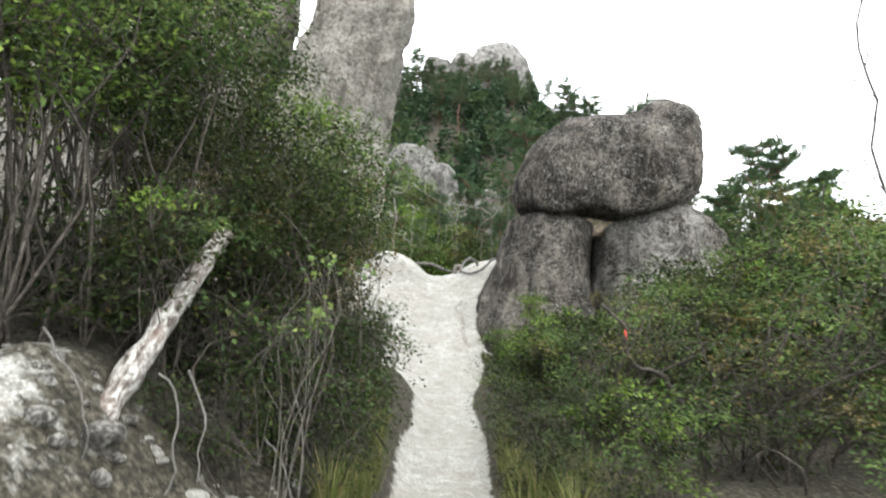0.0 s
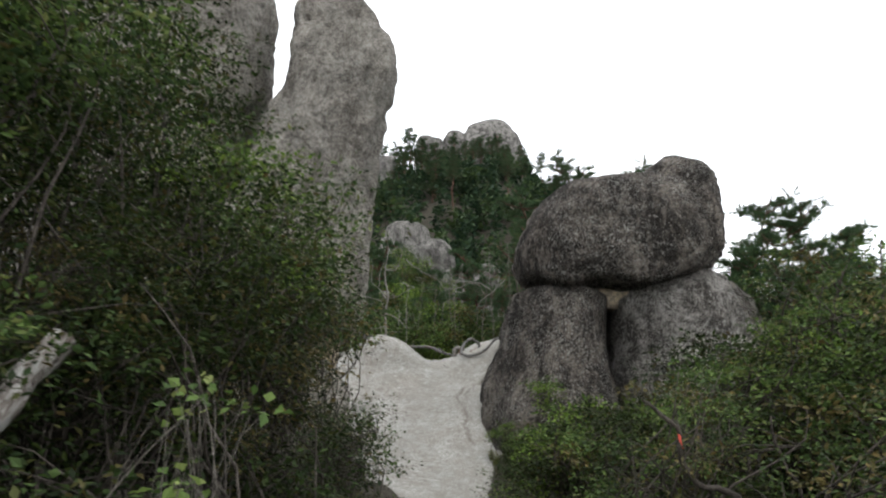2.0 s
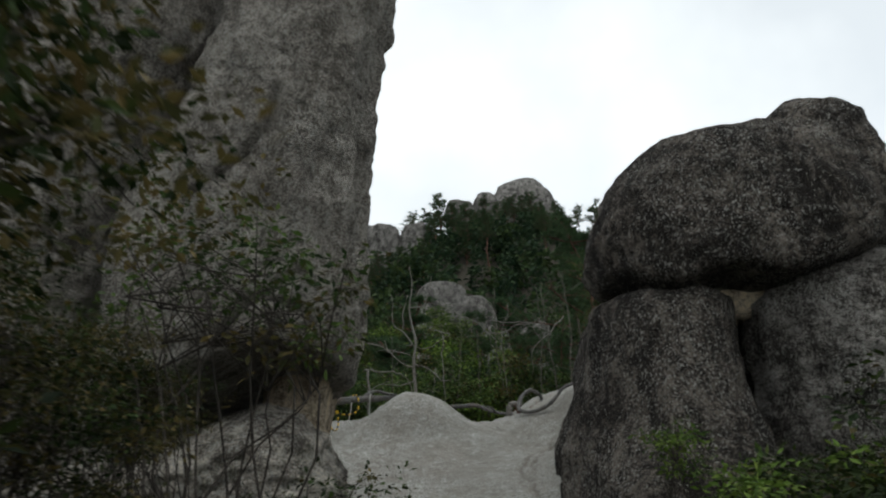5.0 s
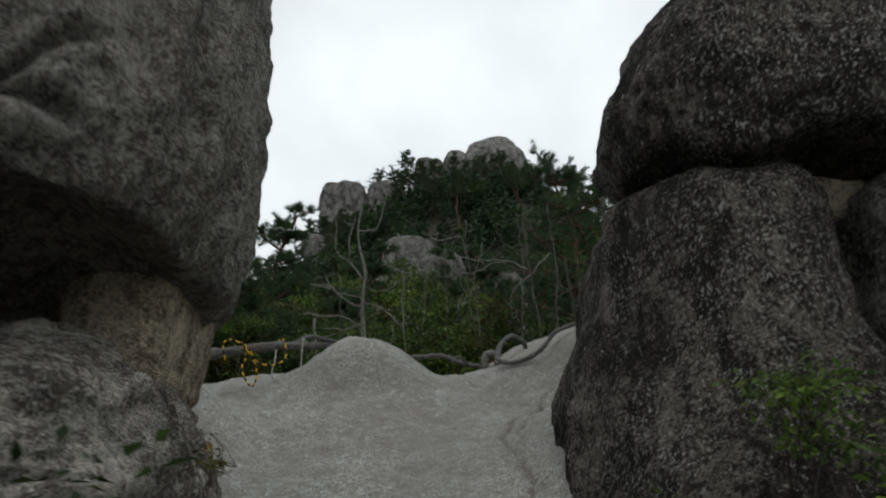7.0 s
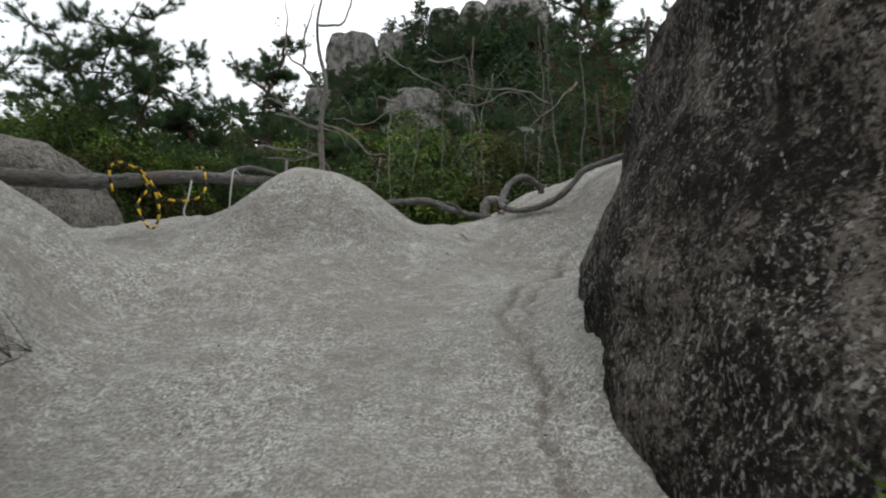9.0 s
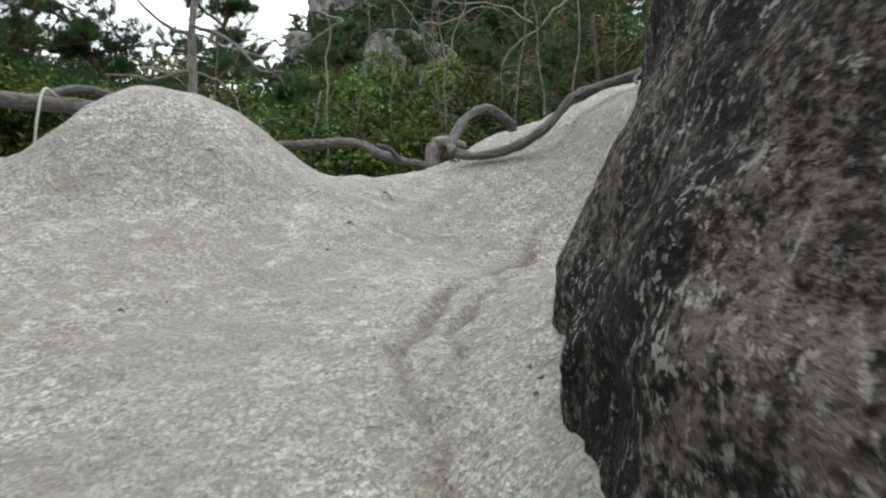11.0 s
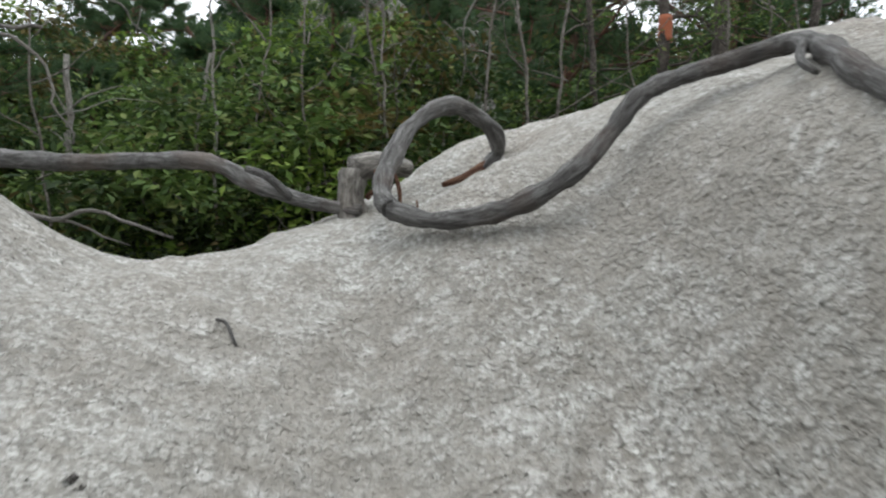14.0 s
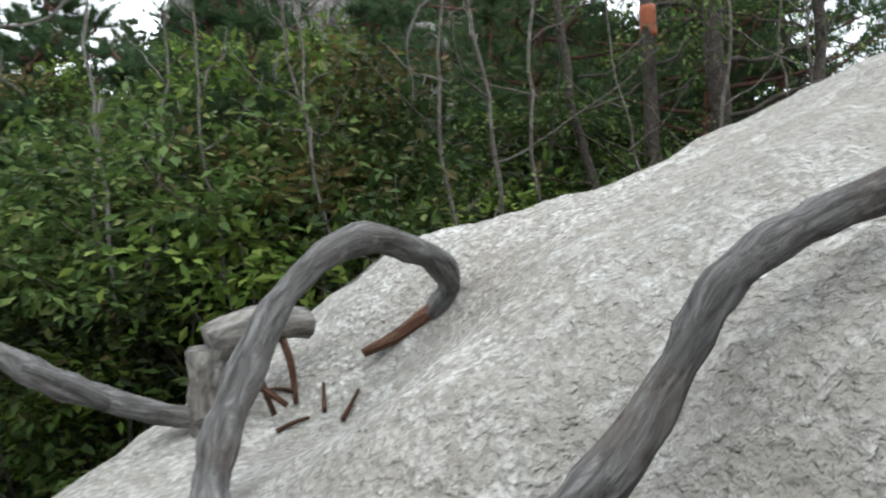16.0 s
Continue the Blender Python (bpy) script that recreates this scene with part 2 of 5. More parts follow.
wood_log = wood_material("split_pale_log", [(0.38, (0.05, 0.04, 0.033)), (0.48, (0.2, 0.175, 0.155)), (0.6, (0.45, 0.44, 0.41))], (0.14, 0.085, 0.066), 0.75)
bark = wood_material("bark_dark_brown", [(0.3, (0.012, 0.01, 0.008)), (0.5, (0.045, 0.037, 0.03)), (0.72, (0.11, 0.095, 0.08))], (0.05, 0.04, 0.03), 0.4, False)
bark_pale = wood_material("bark_pale_grey", [(0.3, (0.04, 0.036, 0.03)), (0.5, (0.1, 0.09, 0.076)), (0.72, (0.19, 0.17, 0.15))], (0.07, 0.06, 0.045), 0.4, False)
bark_pine = wood_material("bark_red_pine", [(0.3, (0.03, 0.018, 0.014)), (0.5, (0.09, 0.045, 0.03)), (0.72, (0.2, 0.1, 0.065))], (0.06, 0.05, 0.045), 0.5, False)


def leaf_material(name, stops, shine=0.6, gloss=0.13):
    m, nt, b = material(name, shine)
    b.inputs["Specular IOR Level"].default_value = gloss
    geo = nt.nodes.new("ShaderNodeNewGeometry")
    col = ramp(nt, geo.outputs["Random Per Island"], stops)
    nt.links.new(col, b.inputs["Base Color"])
    tr = nt.nodes.new("ShaderNodeBsdfTranslucent")
    nt.links.new(col, tr.inputs["Color"])
    mix = nt.nodes.new("ShaderNodeMixShader")
    mix.inputs[0].default_value = 0.3
    nt.links.new(b.outputs[0], mix.inputs[1])
    nt.links.new(tr.outputs[0], mix.inputs[2])
    nt.links.new(mix.outputs[0], nt.nodes["Material Output"].inputs[0])
    return m


leaf_dark = leaf_material("leaf_dark_green", [(0.0, (0.01728, 0.03168, 0.01152)), (0.45, (0.03744, 0.06336, 0.01843)), (0.8, (0.0576, 0.08928, 0.02592)), (1.0, (0.07488, 0.0576, 0.02304))])
leaf_mid = leaf_material("leaf_mid_green", [(0.0, (0.036, 0.0648, 0.01872)), (0.45, (0.072, 0.1188, 0.0288)), (0.8, (0.108, 0.1584, 0.0432)), (1.0, (0.1656, 0.18, 0.0648))])
leaf_fresh = leaf_material("leaf_fresh_green", [(0.0, (0.0576, 0.1008, 0.018)), (0.5, (0.108, 0.1728, 0.0288)), (1.0, (0.18, 0.2376, 0.0504))])
leaf_olive = leaf_material("leaf_olive_brown", [(0.0, (0.036, 0.0396, 0.01584)), (0.5, (0.0792, 0.072, 0.0252)), (1.0, (0.144, 0.108, 0.0396))])
leaf_pale = leaf_material("leaf_pale_lime", [(0.0, (0.09, 0.14, 0.035)), (0.5, (0.16, 0.22, 0.06)), (1.0, (0.24, 0.29, 0.1))])
needle = leaf_material("pine_needle", [(0.0, (0.022, 0.046, 0.022)), (0.5, (0.042, 0.078, 0.034)), (1.0, (0.075, 0.115, 0.045))])
needle_far = leaf_material("far_conifer_needle", [(0.0, (0.012, 0.026, 0.014)), (0.5, (0.022, 0.042, 0.02)), (1.0, (0.04, 0.064, 0.028))])
leaf_far = leaf_material("far_broadleaf_leaf", [(0.0, (0.02, 0.036, 0.014)), (0.5, (0.036, 0.06, 0.02)), (1.0, (0.06, 0.085, 0.03))])
# Near-black green: the shade under the canopies is put into the leaf colour.
leaf_shaded = leaf_material("leaf_evergreen_shaded", [(0.0, (0.007, 0.012, 0.004)), (0.5, (0.018, 0.03, 0.008)), (0.85, (0.04, 0.056, 0.014)), (1.0, (0.07, 0.05, 0.018))], 0.6, 0.13)
grass_mat = leaf_material("grass_blade", [(0.0, (0.0504, 0.072, 0.018)), (0.5, (0.108, 0.1296, 0.036)), (1.0, (0.2592, 0.216, 0.108))])


def plain(name, colour, rough=0.6):
    m, nt, b = material(name, rough)
    n = tex(nt, "noise", 60, 3)
    nt.links.new(ramp(nt, n, [(0.2, tuple(0.7 * c for c in colour)), (0.8, colour)]), b.inputs["Base Color"])
    return m


rope_yellow, rope_black = plain("rope_yellow", (0.75, 0.48, 0.03)), plain("rope_black", (0.025, 0.023, 0.02))
rope_white, tape_red = plain("cord_grey_white", (0.5, 0.5, 0.46)), plain("tape_pink_red", (0.6, 0.09, 0.06))


paint_orange = plain("faded_orange_paint", (0.26, 0.075, 0.03))


# ---- mesh helpers ----


def mesh_np(name, verts, faces, mat, smooth=True):
    """A mesh from arrays; all faces have the same number of corners."""
    faces = np.asarray(faces, dtype=np.int32)
    me = bpy.data.meshes.new(name)
    me.vertices.add(len(verts))
    me.vertices.foreach_set("co", np.asarray(verts, dtype=np.float32).ravel())
    k = faces.shape[1]
    me.loops.add(faces.size)
    me.loops.foreach_set("vertex_index", faces.ravel())
    me.polygons.add(len(faces))
    me.polygons.foreach_set("loop_start", np.arange(0, faces.size, k, dtype=np.int32))
    me.polygons.foreach_set("use_smooth", np.full(len(faces), smooth))
    me.update(calc_edges=True)
    me.materials.append(mat)
    return me


def part(name, me, parent=None, label=""):
    ob = new(name, me)
    if parent:
        ob.parent = parent
    return tagged(ob, label)


def fbm(p, scale, octaves=4):
    return noise.fractal(Vector(p) * scale, 1.0, 2.0, octaves)


def smoothstep(a, b, v):
    t = np.clip((v - a) / (b - a), 0, 1)
    return t * t * (3 - 2 * t)


def tube_arrays(pts, radii, sides=8, wob=0.0, seed=0):
    """Verts and quads of a tapered tube along points."""
    pts = [Vector(p) for p in pts]
    verts, faces = [], []
    up = Vector((0.31, 0.17, 0.93))
    for i, p in enumerate(pts):
        d = (pts[min(i + 1, len(pts) - 1)] - pts[max(i - 1, 0)]).normalized()
        a = d.cross(up)
        if a.length < 1e-3:
            a = d.orthogonal()
        a.normalize()
        b2 = d.cross(a)
        for k in range(sides):
            an = 2 * math.pi * k / sides
            r = radii[i]
            if wob:
                r *= 1 + wob * fbm((p.x + math.cos(an) * 0.1 + seed, p.y + math.sin(an) * 0.1, p.z), 9, 3)
            verts.append(p + a * (r * math.cos(an)) + b2 * (r * math.sin(an)))
        up = -b2
    n = len(pts)
    for i in range(n - 1):
        for k in range(sides):
            j = (k + 1) % sides
            faces.append((i * sides + k, i * sides + j, (i + 1) * sides + j, (i + 1) * sides + k))
    for end in (0, n - 1):
        c = len(verts)
        verts.append(pts[end])
        for k in range(0, sides, 1):
            j = (k + 1) % sides
            q = (end * sides + k, end * sides + j)
            faces.append((q[1], q[0], c, c) if end == 0 else (q[0], q[1], c, c))
    return verts, faces


def spline(pts, n):
    """Catmull-Rom through points."""
    p = [Vector(q) for q in pts]
    p = [2 * p[0] - p[1]] + p + [2 * p[-1] - p[-2]]
    out = []
    m = len(p) - 3
    for i in range(n + 1):
        u = min(i / n * m, m - 1e-6)
        k, t = int(u), u - int(u)
        a, b, c, d = p[k:k + 4]
        out.append(0.5 * ((2 * b) + (c - a) * t + (2 * a - 5 * b + 4 * c - d) * t * t + (3 * b - a - 3 * c + d) * t ** 3))
    return out


def join(lists):
    verts, faces, o = [], [], 0
    for v, f in lists:
        verts += [tuple(q) for q in v]
        faces += [tuple(i + o for i in q) for q in f]
        o += len(v)
    return verts, faces


def poly_mesh(name, verts, faces, mat):
    """Quads, some collapsed to triangles."""
    me = bpy.data.meshes.new(name)
    me.from_pydata([tuple(v) for v in verts], [], [tuple(dict.fromkeys(f)) for f in faces])
    me.polygons.foreach_set("use_smooth", [True] * len(me.polygons))
    me.materials.append(mat)
    me.update()
    return me


def limb(name, pts, r0, r1, mat, parent=None, n=24, sides=9, wob=0.25, label="", kinks=0.0, bulge=None):
    path = spline(pts, n)
    if kinks:
        path = [q + Vector((fbm(q, 3.1), fbm(q + Vector((5, 0, 0)), 3.1), fbm(q + Vector((0, 9, 0)), 3.1))) * kinks for q in path]
    radii = [r0 + (r1 - r0) * i / n for i in range(n + 1)]
    if bulge:
        radii = [r * (1 + bulge * fbm((i * 0.35, 0, r0 * 50), 1.0, 2)) for i, r in enumerate(radii)]
    v, f = tube_arrays(path, radii, sides, wob)
    me = poly_mesh(name, v, f, mat)
    run, vec = 0.0, []
    for i in range(n + 1):
        run += (path[i] - path[i - 1]).length if i else 0.0
        for k in range(sides):
            an = 2 * math.pi * k / sides
            vec += [math.cos(an) * 1.1, math.sin(an) * 1.1, run * 7.0 + path[0].x * 3]
    vec += [0, 0, 0, 0, 0, run * 2.2]
    at = me.attributes.new("fibre", "FLOAT_VECTOR", "POINT")
    at.data.foreach_set("vector", vec)
    return part(name, me, parent, label)


# ---- ground: one sheet, path up a granite gully to a saddle, forest hill beyond ----
PROFILE = [(-400, -120), (-60, -14), (-5, -0.55), (0, 0.0), (4.6, 0.5), (7, 0.74), (9.2, 0.98), (11.5, 1.6), (12.9, 2.15), (14, 2.69),
           (15.1, 3.2), (15.55, 3.28), (15.9, 3.295), (16.6, 2.46), (18.5, 1.3), (23, 1.0), (30, 3.0), (45, 10), (60, 19), (75, 26), (95, 26), (160, 10), (600, -60)]
CREST = [(-8, 0.5), (-4.6, 0.28), (-3.4, 0.03), (-2.7, 0.15), (-1.94, 0.145), (-1.3, -0.015), (-0.44, -0.025), (-0.14, 0.06), (0.26, 0.275), (0.67, 0.53), (1.1, 0.575), (2.05, 0.89), (2.4, 0.6), (2.8, 0.35), (5, 0.2), (12, 0.1)]

RIDGE = [(-600, -20), (-36, -20), (-20, -15), (-15, -5), (-12, -0.6), (-9, 1.0), (-6, 3.2), (-2, 4.8), (2, 5.6), (6, 5.4), (9, 3.4), (14, -2), (26, -14), (600, -16)]


def mono(knots, v):
    """Smooth curve through knots (monotone cubic)."""
    kx, ky = np.array(knots).T
    h, d = np.diff(kx), np.diff(ky) / np.diff(kx)
    m = np.concatenate([[d[0]], np.where(d[:-1] * d[1:] > 0, 2 * d[:-1] * d[1:] / (d[:-1] + d[1:] + 1e-12), 0), [d[-1]]])
    v = np.clip(v, kx[0], kx[-1])
    i = np.clip(np.searchsorted(kx, v) - 1, 0, len(h) - 1)
    t = (v - kx[i]) / h[i]
    return ky[i] * (1 + 2 * t) * (1 - t) ** 2 + m[i] * h[i] * t * (1 - t) ** 2 + ky[i + 1] * t * t * (3 - 2 * t) + m[i + 1] * h[i] * t * t * (t - 1)


def ground_z(x, y):
    x, y = np.asarray(x, float), np.asarray(y, float)
    back = 0.64 * smoothstep(-0.33, 0.36, x) * (1 - 0.6 * smoothstep(0.9, 1.4, x)) * smoothstep(13.5, 15.3, y)
    z = mono(PROFILE, y - back)
    z = z + mono(CREST, x) * smoothstep(14.485, 15.585, y + 0.75 * smoothstep(0.8, 1.35, x)) * (1 - smoothstep(17, 22, y))
    dx = x + 1.39
    z = z + 0.54 * np.exp(-np.where(dx > 0, np.abs(dx / 0.82) ** 2.94, np.abs(dx / 0.5) ** 2) - np.abs((y - 15.05) / 0.42) ** 3.5)
    z = z + 0.08 * np.exp(-((x + 1.33) / 0.16) ** 2 - ((y - 15.39) / 0.2) ** 2)
    # gully sides
    lower = 1 - smoothstep(8.0, 10.5, y)
    z = z + lower * (0.4 * smoothstep(-0.2, -0.6, x) + 0.75 * smoothstep(-0.55, -1.7, x) + 0.9 * smoothstep(-1.7, -5, x))
    z = z + lower * (0.12 * smoothstep(0.3, 0.7, x) + 0.15 * smoothstep(1, 3, x))
    upper = smoothstep(9.5, 12, y) * (1 - smoothstep(13.2, 14.4, y))
    z = z + upper * (0.345 * smoothstep(0.3, 0.9, x) * smoothstep(11.9, 12.9, y) + 0.75 * smoothstep(-1.7, -2.6, x) * (1 - smoothstep(12.2, 13.6, y)))
    z = z + smoothstep(10.8, 12.4, y) * (1 - smoothstep(13.7, 14.7, y)) * (0.45 * smoothstep(-1.95, -2.7, x) * smoothstep(12.0, 13.0, y) + 0.4 * smoothstep(-2.35, -3.2, x))
    # the far hill with its shoulders
    far = smoothstep(28, 66, y)
    z = z + far * mono(RIDGE, x) - smoothstep(28, 60, y) * 20 * smoothstep(34, 90, np.abs(x))
    # hollows under the roots, shelving ground either side of the saddle
    z = z - 0.22 * np.exp(-((x - 0.55) / 0.28) ** 2 - ((y - 15.82) / 0.28) ** 2) - 0.3 * np.exp(-((x - 2.0) / 0.45) ** 2 - ((y - 15.4) / 0.32) ** 2)
    z = z - 0.055 * np.exp(-((x + 0.3) / 0.4) ** 2 - ((y - 14.1) / 0.8) ** 2)
    return z


def relief(x, y, bare=True):
    p = (x, y, 0)
    d = 0.05 * fbm(p, 1.3, 3) + 0.02 * fbm(p, 6, 4)
    return d if bare else d + 0.05 * fbm(p, 2.4, 4)


def surface(x, y):
    return float(ground_z(x, y)) + relief(x, y)


def steps(knots):
    out = [knots[0][0]]
    for (a, _), (b, d) in zip(knots, knots[1:]):
        n = max(1, int(round((b - a) / d)))
        out += [a + (b - a) * (i + 1) / n for i in range(n)]
    return np.array(out)


def build_ground():
    xs = steps([(-600, 0), (-60, 60), (-12, 4), (-4, 0.4), (-2.5, 0.08), (0.1, 0.045), (0.95, 0.018), (2.6, 0.05), (4, 0.12), (12, 0.5), (60, 4), (600, 60)])
    ys = steps([(-400, 0), (-40, 40), (-4, 3), (1, 0.4), (10, 0.11), (11.9, 0.045), (15.0, 0.034), (16.8, 0.045), (20, 0.25), (40, 1), (100, 3), (600, 60)])
    X, Y = np.meshgrid(xs, ys)
    Z = ground_z(X, Y)
    right = 0.43 + 0.02 * np.sin(Y * 2.1) + 0.25 * smoothstep(9, 11, Y) + (2.6 + 0.5 * np.sin(Y * 1.7) + 0.3 * np.sin(Y * 4.1)) * smoothstep(11.1, 12.3, Y)
    left = -0.31 - 0.02 * np.sin(Y * 2.4) - 0.75 * smoothstep(8.6, 10, Y) - (2.9 + 0.5 * np.sin(Y * 1.9 + 1) + 0.3 * np.sin(Y * 4.7)) * smoothstep(10.7, 11.9, Y)
    rock = (1 - smoothstep(right - 0.12, right + 0.12, X)) * smoothstep(left - 0.12, left + 0.12, X)
    rock = np.where(Y > 16.3, rock * (1 - smoothstep(16.3, 16.8, Y)), rock)
    rock = np.maximum(rock, 0.56 * np.exp(-((X + 1.6) / 0.7) ** 2 - ((Y - 2.2) / 0.9) ** 2))
    rock = np.maximum(rock, 0.5 * np.exp(-((X + 0.75) / 0.3) ** 2 - ((Y - 2.8) / 0.6) ** 2))
    near = (np.abs(X) < 5) & (Y > -2) & (Y < 20)
    wig = 0.02 * np.sin(Y * 13) + 0.012 * np.sin(Y * 31 + 1)
    line = mono([(11, 0.43), (11.5, 0.42), (11.9, 0.39), (12.2, 0.33), (12.6, 0.32), (12.9, 0.36), (13.2, 0.29), (13.45, 0.2), (13.96, 0.35), (14.7, 0.68), (15, 0.9)], np.clip(Y, 11, 15))
    fade = smoothstep(11.3, 11.8, Y) * (1 - smoothstep(14.6, 14.9, Y))
    groove = np.exp(-((X - line - 0.01 - wig) / 0.028) ** 2) * fade * (0.8 + 0.2 * np.sin(Y * 7))
    groove = groove + 0.8 * np.exp(-((X - line - 0.15 + 1.5 * wig) / 0.024) ** 2) * smoothstep(13.2, 13.6, Y) * (1 - smoothstep(14.3, 14.7, Y))
    groove = groove + 0.5 * np.exp(-((X - line - 0.09 - wig) / 0.015) ** 2) * smoothstep(12.5, 12.7, Y) * (1 - smoothstep(13.0, 13.3, Y))
    for i, j in zip(*np.nonzero(near)):
        p = (X[i, j], Y[i, j], 0)
        d = relief(X[i, j], Y[i, j], rock[i, j] >= 0.5)
        Z[i, j] += d - groove[i, j] * max(0.008, 0.03 + 0.07 * fbm(p, 11, 3))
    ny, nx = X.shape
    idx = np.arange(ny * nx).reshape(ny, nx)
    faces = np.stack([idx[:-1, :-1], idx[:-1, 1:], idx[1:, 1:], idx[1:, :-1]], -1).reshape(-1, 4)
    me = mesh_np("ground", np.stack([X, Y, Z], -1).reshape(-1, 3), faces, ground_mat)
    at = me.attributes.new("bare_rock", "FLOAT", "POINT")
    at.data.foreach_set("value", rock.ravel().astype(np.float32))
    groove_tone = me.attributes.new("groove_shade_dirt", "FLOAT", "POINT")
    groove_tone.data.foreach_set("value", np.clip(groove, 0, 1).ravel().astype(np.float32))
    ob = new("ground", me)
    tagged(ob, "pale weathered granite gully with leaf-littered sides", "ground", kind="structure")
    return ob


build_ground()


# ---- boulders ----
def loft(rows, n_ang=190, n_z=140, power=2.6, rough=0.09, seed=0.0, square=None, fine=0.06, flute=0.0, warp=None, freq=1.0, push=None, dent=None):
    """A closed rock from rings (z, cx, cy, rx, ry), with uneven sides."""
    rows = np.array(rows, float)
    dist = np.concatenate([[0], np.cumsum(np.hypot(np.diff(rows[:, 0]), np.diff(rows[:, 3])))])
    u = np.linspace(0, dist[-1], n_z)
    r = np.stack([mono(np.stack([dist, rows[:, k]], 1), u) for k in range(5)], 1)
    verts = []
    for z, cx, cy, rx, ry in r:
        for k in range(n_ang):
            a = 2 * math.pi * k / n_ang
            c, s = math.cos(a), math.sin(a)
            q = (abs(c) ** power + abs(s) ** power) ** (-1 / power)
            p = Vector((cx + rx * q * c, cy + ry * q * s, z))
            o = Vector((c, s, 0.15)).normalized()
            ps = p * freq + Vector((seed, seed * 0.7, seed * 1.3))
            d = rough * fbm(ps, 0.8, 3) + fine * fbm(ps, 4.5, 4) - 0.8 * fine * abs(fbm((ps.x, ps.y, ps.z * 1.9), 2.3, 3))
            if flute:
                d += flute * fbm((ps.x * 2.6, ps.y * 2.6, ps.z * 0.55), 1.5, 3)
            q3 = p + o * d * min(1, 0.25 + rx) + Vector((0, 0, 0.5 * rough * fbm(ps * 1.1 + Vector((9, 3, 0)), 0.9, 3)))
            if dent:
                q3 -= o * dent(q3.x, q3.y, q3.z)
            if push:
                q3.x += push(q3.x, q3.y, q3.z)
            if warp:
                q3.z += warp(q3.x, q3.y, q3.z)
            verts.append(q3)
    faces = []
    for i in range(n_z - 1):
        for k in range(n_ang):
            j = (k + 1) % n_ang
            faces.append((i * n_ang + k, i * n_ang + j, (i + 1) * n_ang + j, (i + 1) * n_ang + k))
    for ring, flip in ((0, True), (n_z - 1, False)):
        c = len(verts)
        verts.append(sum((verts[ring * n_ang + k] for k in range(n_ang)), Vector()) / n_ang)
        for k in range(n_ang):
            q = (ring * n_ang + k, ring * n_ang + (k + 1) % n_ang)
            faces.append((q[1], q[0], c, c) if flip else (q[0], q[1], c, c))
    return verts, faces


def boulder(name, mat, label, lofts, category="boulder"):
    v, f = join(lofts)
    return tagged(new(name, poly_mesh(name, v, f, mat)), label, category)


UNDERSIDE = [(0.5, 0.2), (1.3, 0.2), (1.85, -0.02), (2.5, 0.12), (3.0, 0.05), (3.9, 0.25), (4.5, 0.45), (6, 0.45)]


def sag(x, y, z):
    return float(mono(UNDERSIDE, np.array(x))) * float(1 - smoothstep(4.2, 4.9, np.array(z)))


def slant(x, y, z):
    edge = float(smoothstep(1.9, 0.7, np.array(x)))
    front = 0.3 * float(smoothstep(12.4, 11.2, np.array(y))) * float(smoothstep(1.8, 3.0, np.array(z)))
    flank = 0.075 * float(smoothstep(12.6, 13.2, np.array(y))) * float(smoothstep(14.5, 13.6, np.array(y))) * float(smoothstep(3.4, 2.5, np.array(z)))
    return (front - flank) * edge + 0.03


def shoulder(x, y, z):
    return 0.3 * float(smoothstep(2.9, 4.3, np.array(x))) * float(smoothstep(3.4, 4.2, np.array(z)))


def flank(x, y, z):
    return -0.19 * max(-1.3, min(1.5, y - 10.6)) * float(1 - smoothstep(6.8, 8.2, np.array(z)))


CRACKS = [((-2.3, 3.1), (-2.02, 3.3), (-1.85, 3.42), (-1.72, 3.56), (-1.6, 3.64)), ((-2.6, 4.3), (-2.2, 4.55), (-1.95, 4.9), (-1.9, 5.3)), ((-2.0, 3.36), (-1.75, 3.34), (-1.6, 3.3))]


def crack(x, y, z):
    """Depth of the diagonal cracks in the pillar's front."""
    near = 9.0
    for line in CRACKS:
        for (ax, az), (bx, bz) in zip(line, line[1:]):
            t = max(0.0, min(1.0, ((x - ax) * (bx - ax) + (z - az) * (bz - az)) / ((bx - ax) ** 2 + (bz - az) ** 2)))
            near = min(near, math.hypot(x - ax - t * (bx - ax), z - az - t * (bz - az)))
    return 0.1 * math.exp(-(near / 0.04) ** 2) if y < 10.6 else 0.0


def hollow(x, y, z):
    up = 0.24 * math.exp(-((x + 1.72) / 0.32) ** 2 - ((y - 9.8) / 0.6) ** 2) - 0.4 * float(smoothstep(-2.0, -3.0, np.array(x)))
    return up * float(1 - smoothstep(3.1, 4.0, np.array(z)))


boulder("balanced_boulder", rock_dark, "dark lichen-spotted granite boulder balanced on two blocks", [
    loft([(4.06, 2.68, 12.4, 0.9, 0.6), (4.1, 2.73, 12.4, 1.44, 1.05), (4.25, 2.83, 12.45, 1.68, 1.22), (4.6, 2.86, 12.5, 1.74, 1.32), (5.1, 2.91, 12.5, 1.64, 1.27), (5.6, 2.96, 12.5, 1.42, 1.15), (5.95, 3.02, 12.5, 1.12, 0.95), (6.12, 3.0, 12.5, 0.7, 0.6)], seed=1.2, fine=0.04, warp=sag),
    loft([(4.5, 3.9, 12.5, 0.5, 0.8), (4.9, 3.98, 12.5, 0.62, 1.0), (5.7, 4.0, 12.5, 0.64, 0.95), (6.3, 4.0, 12.5, 0.55, 0.7), (6.56, 3.95, 12.5, 0.25, 0.35)], 80, 60, seed=4.0)])
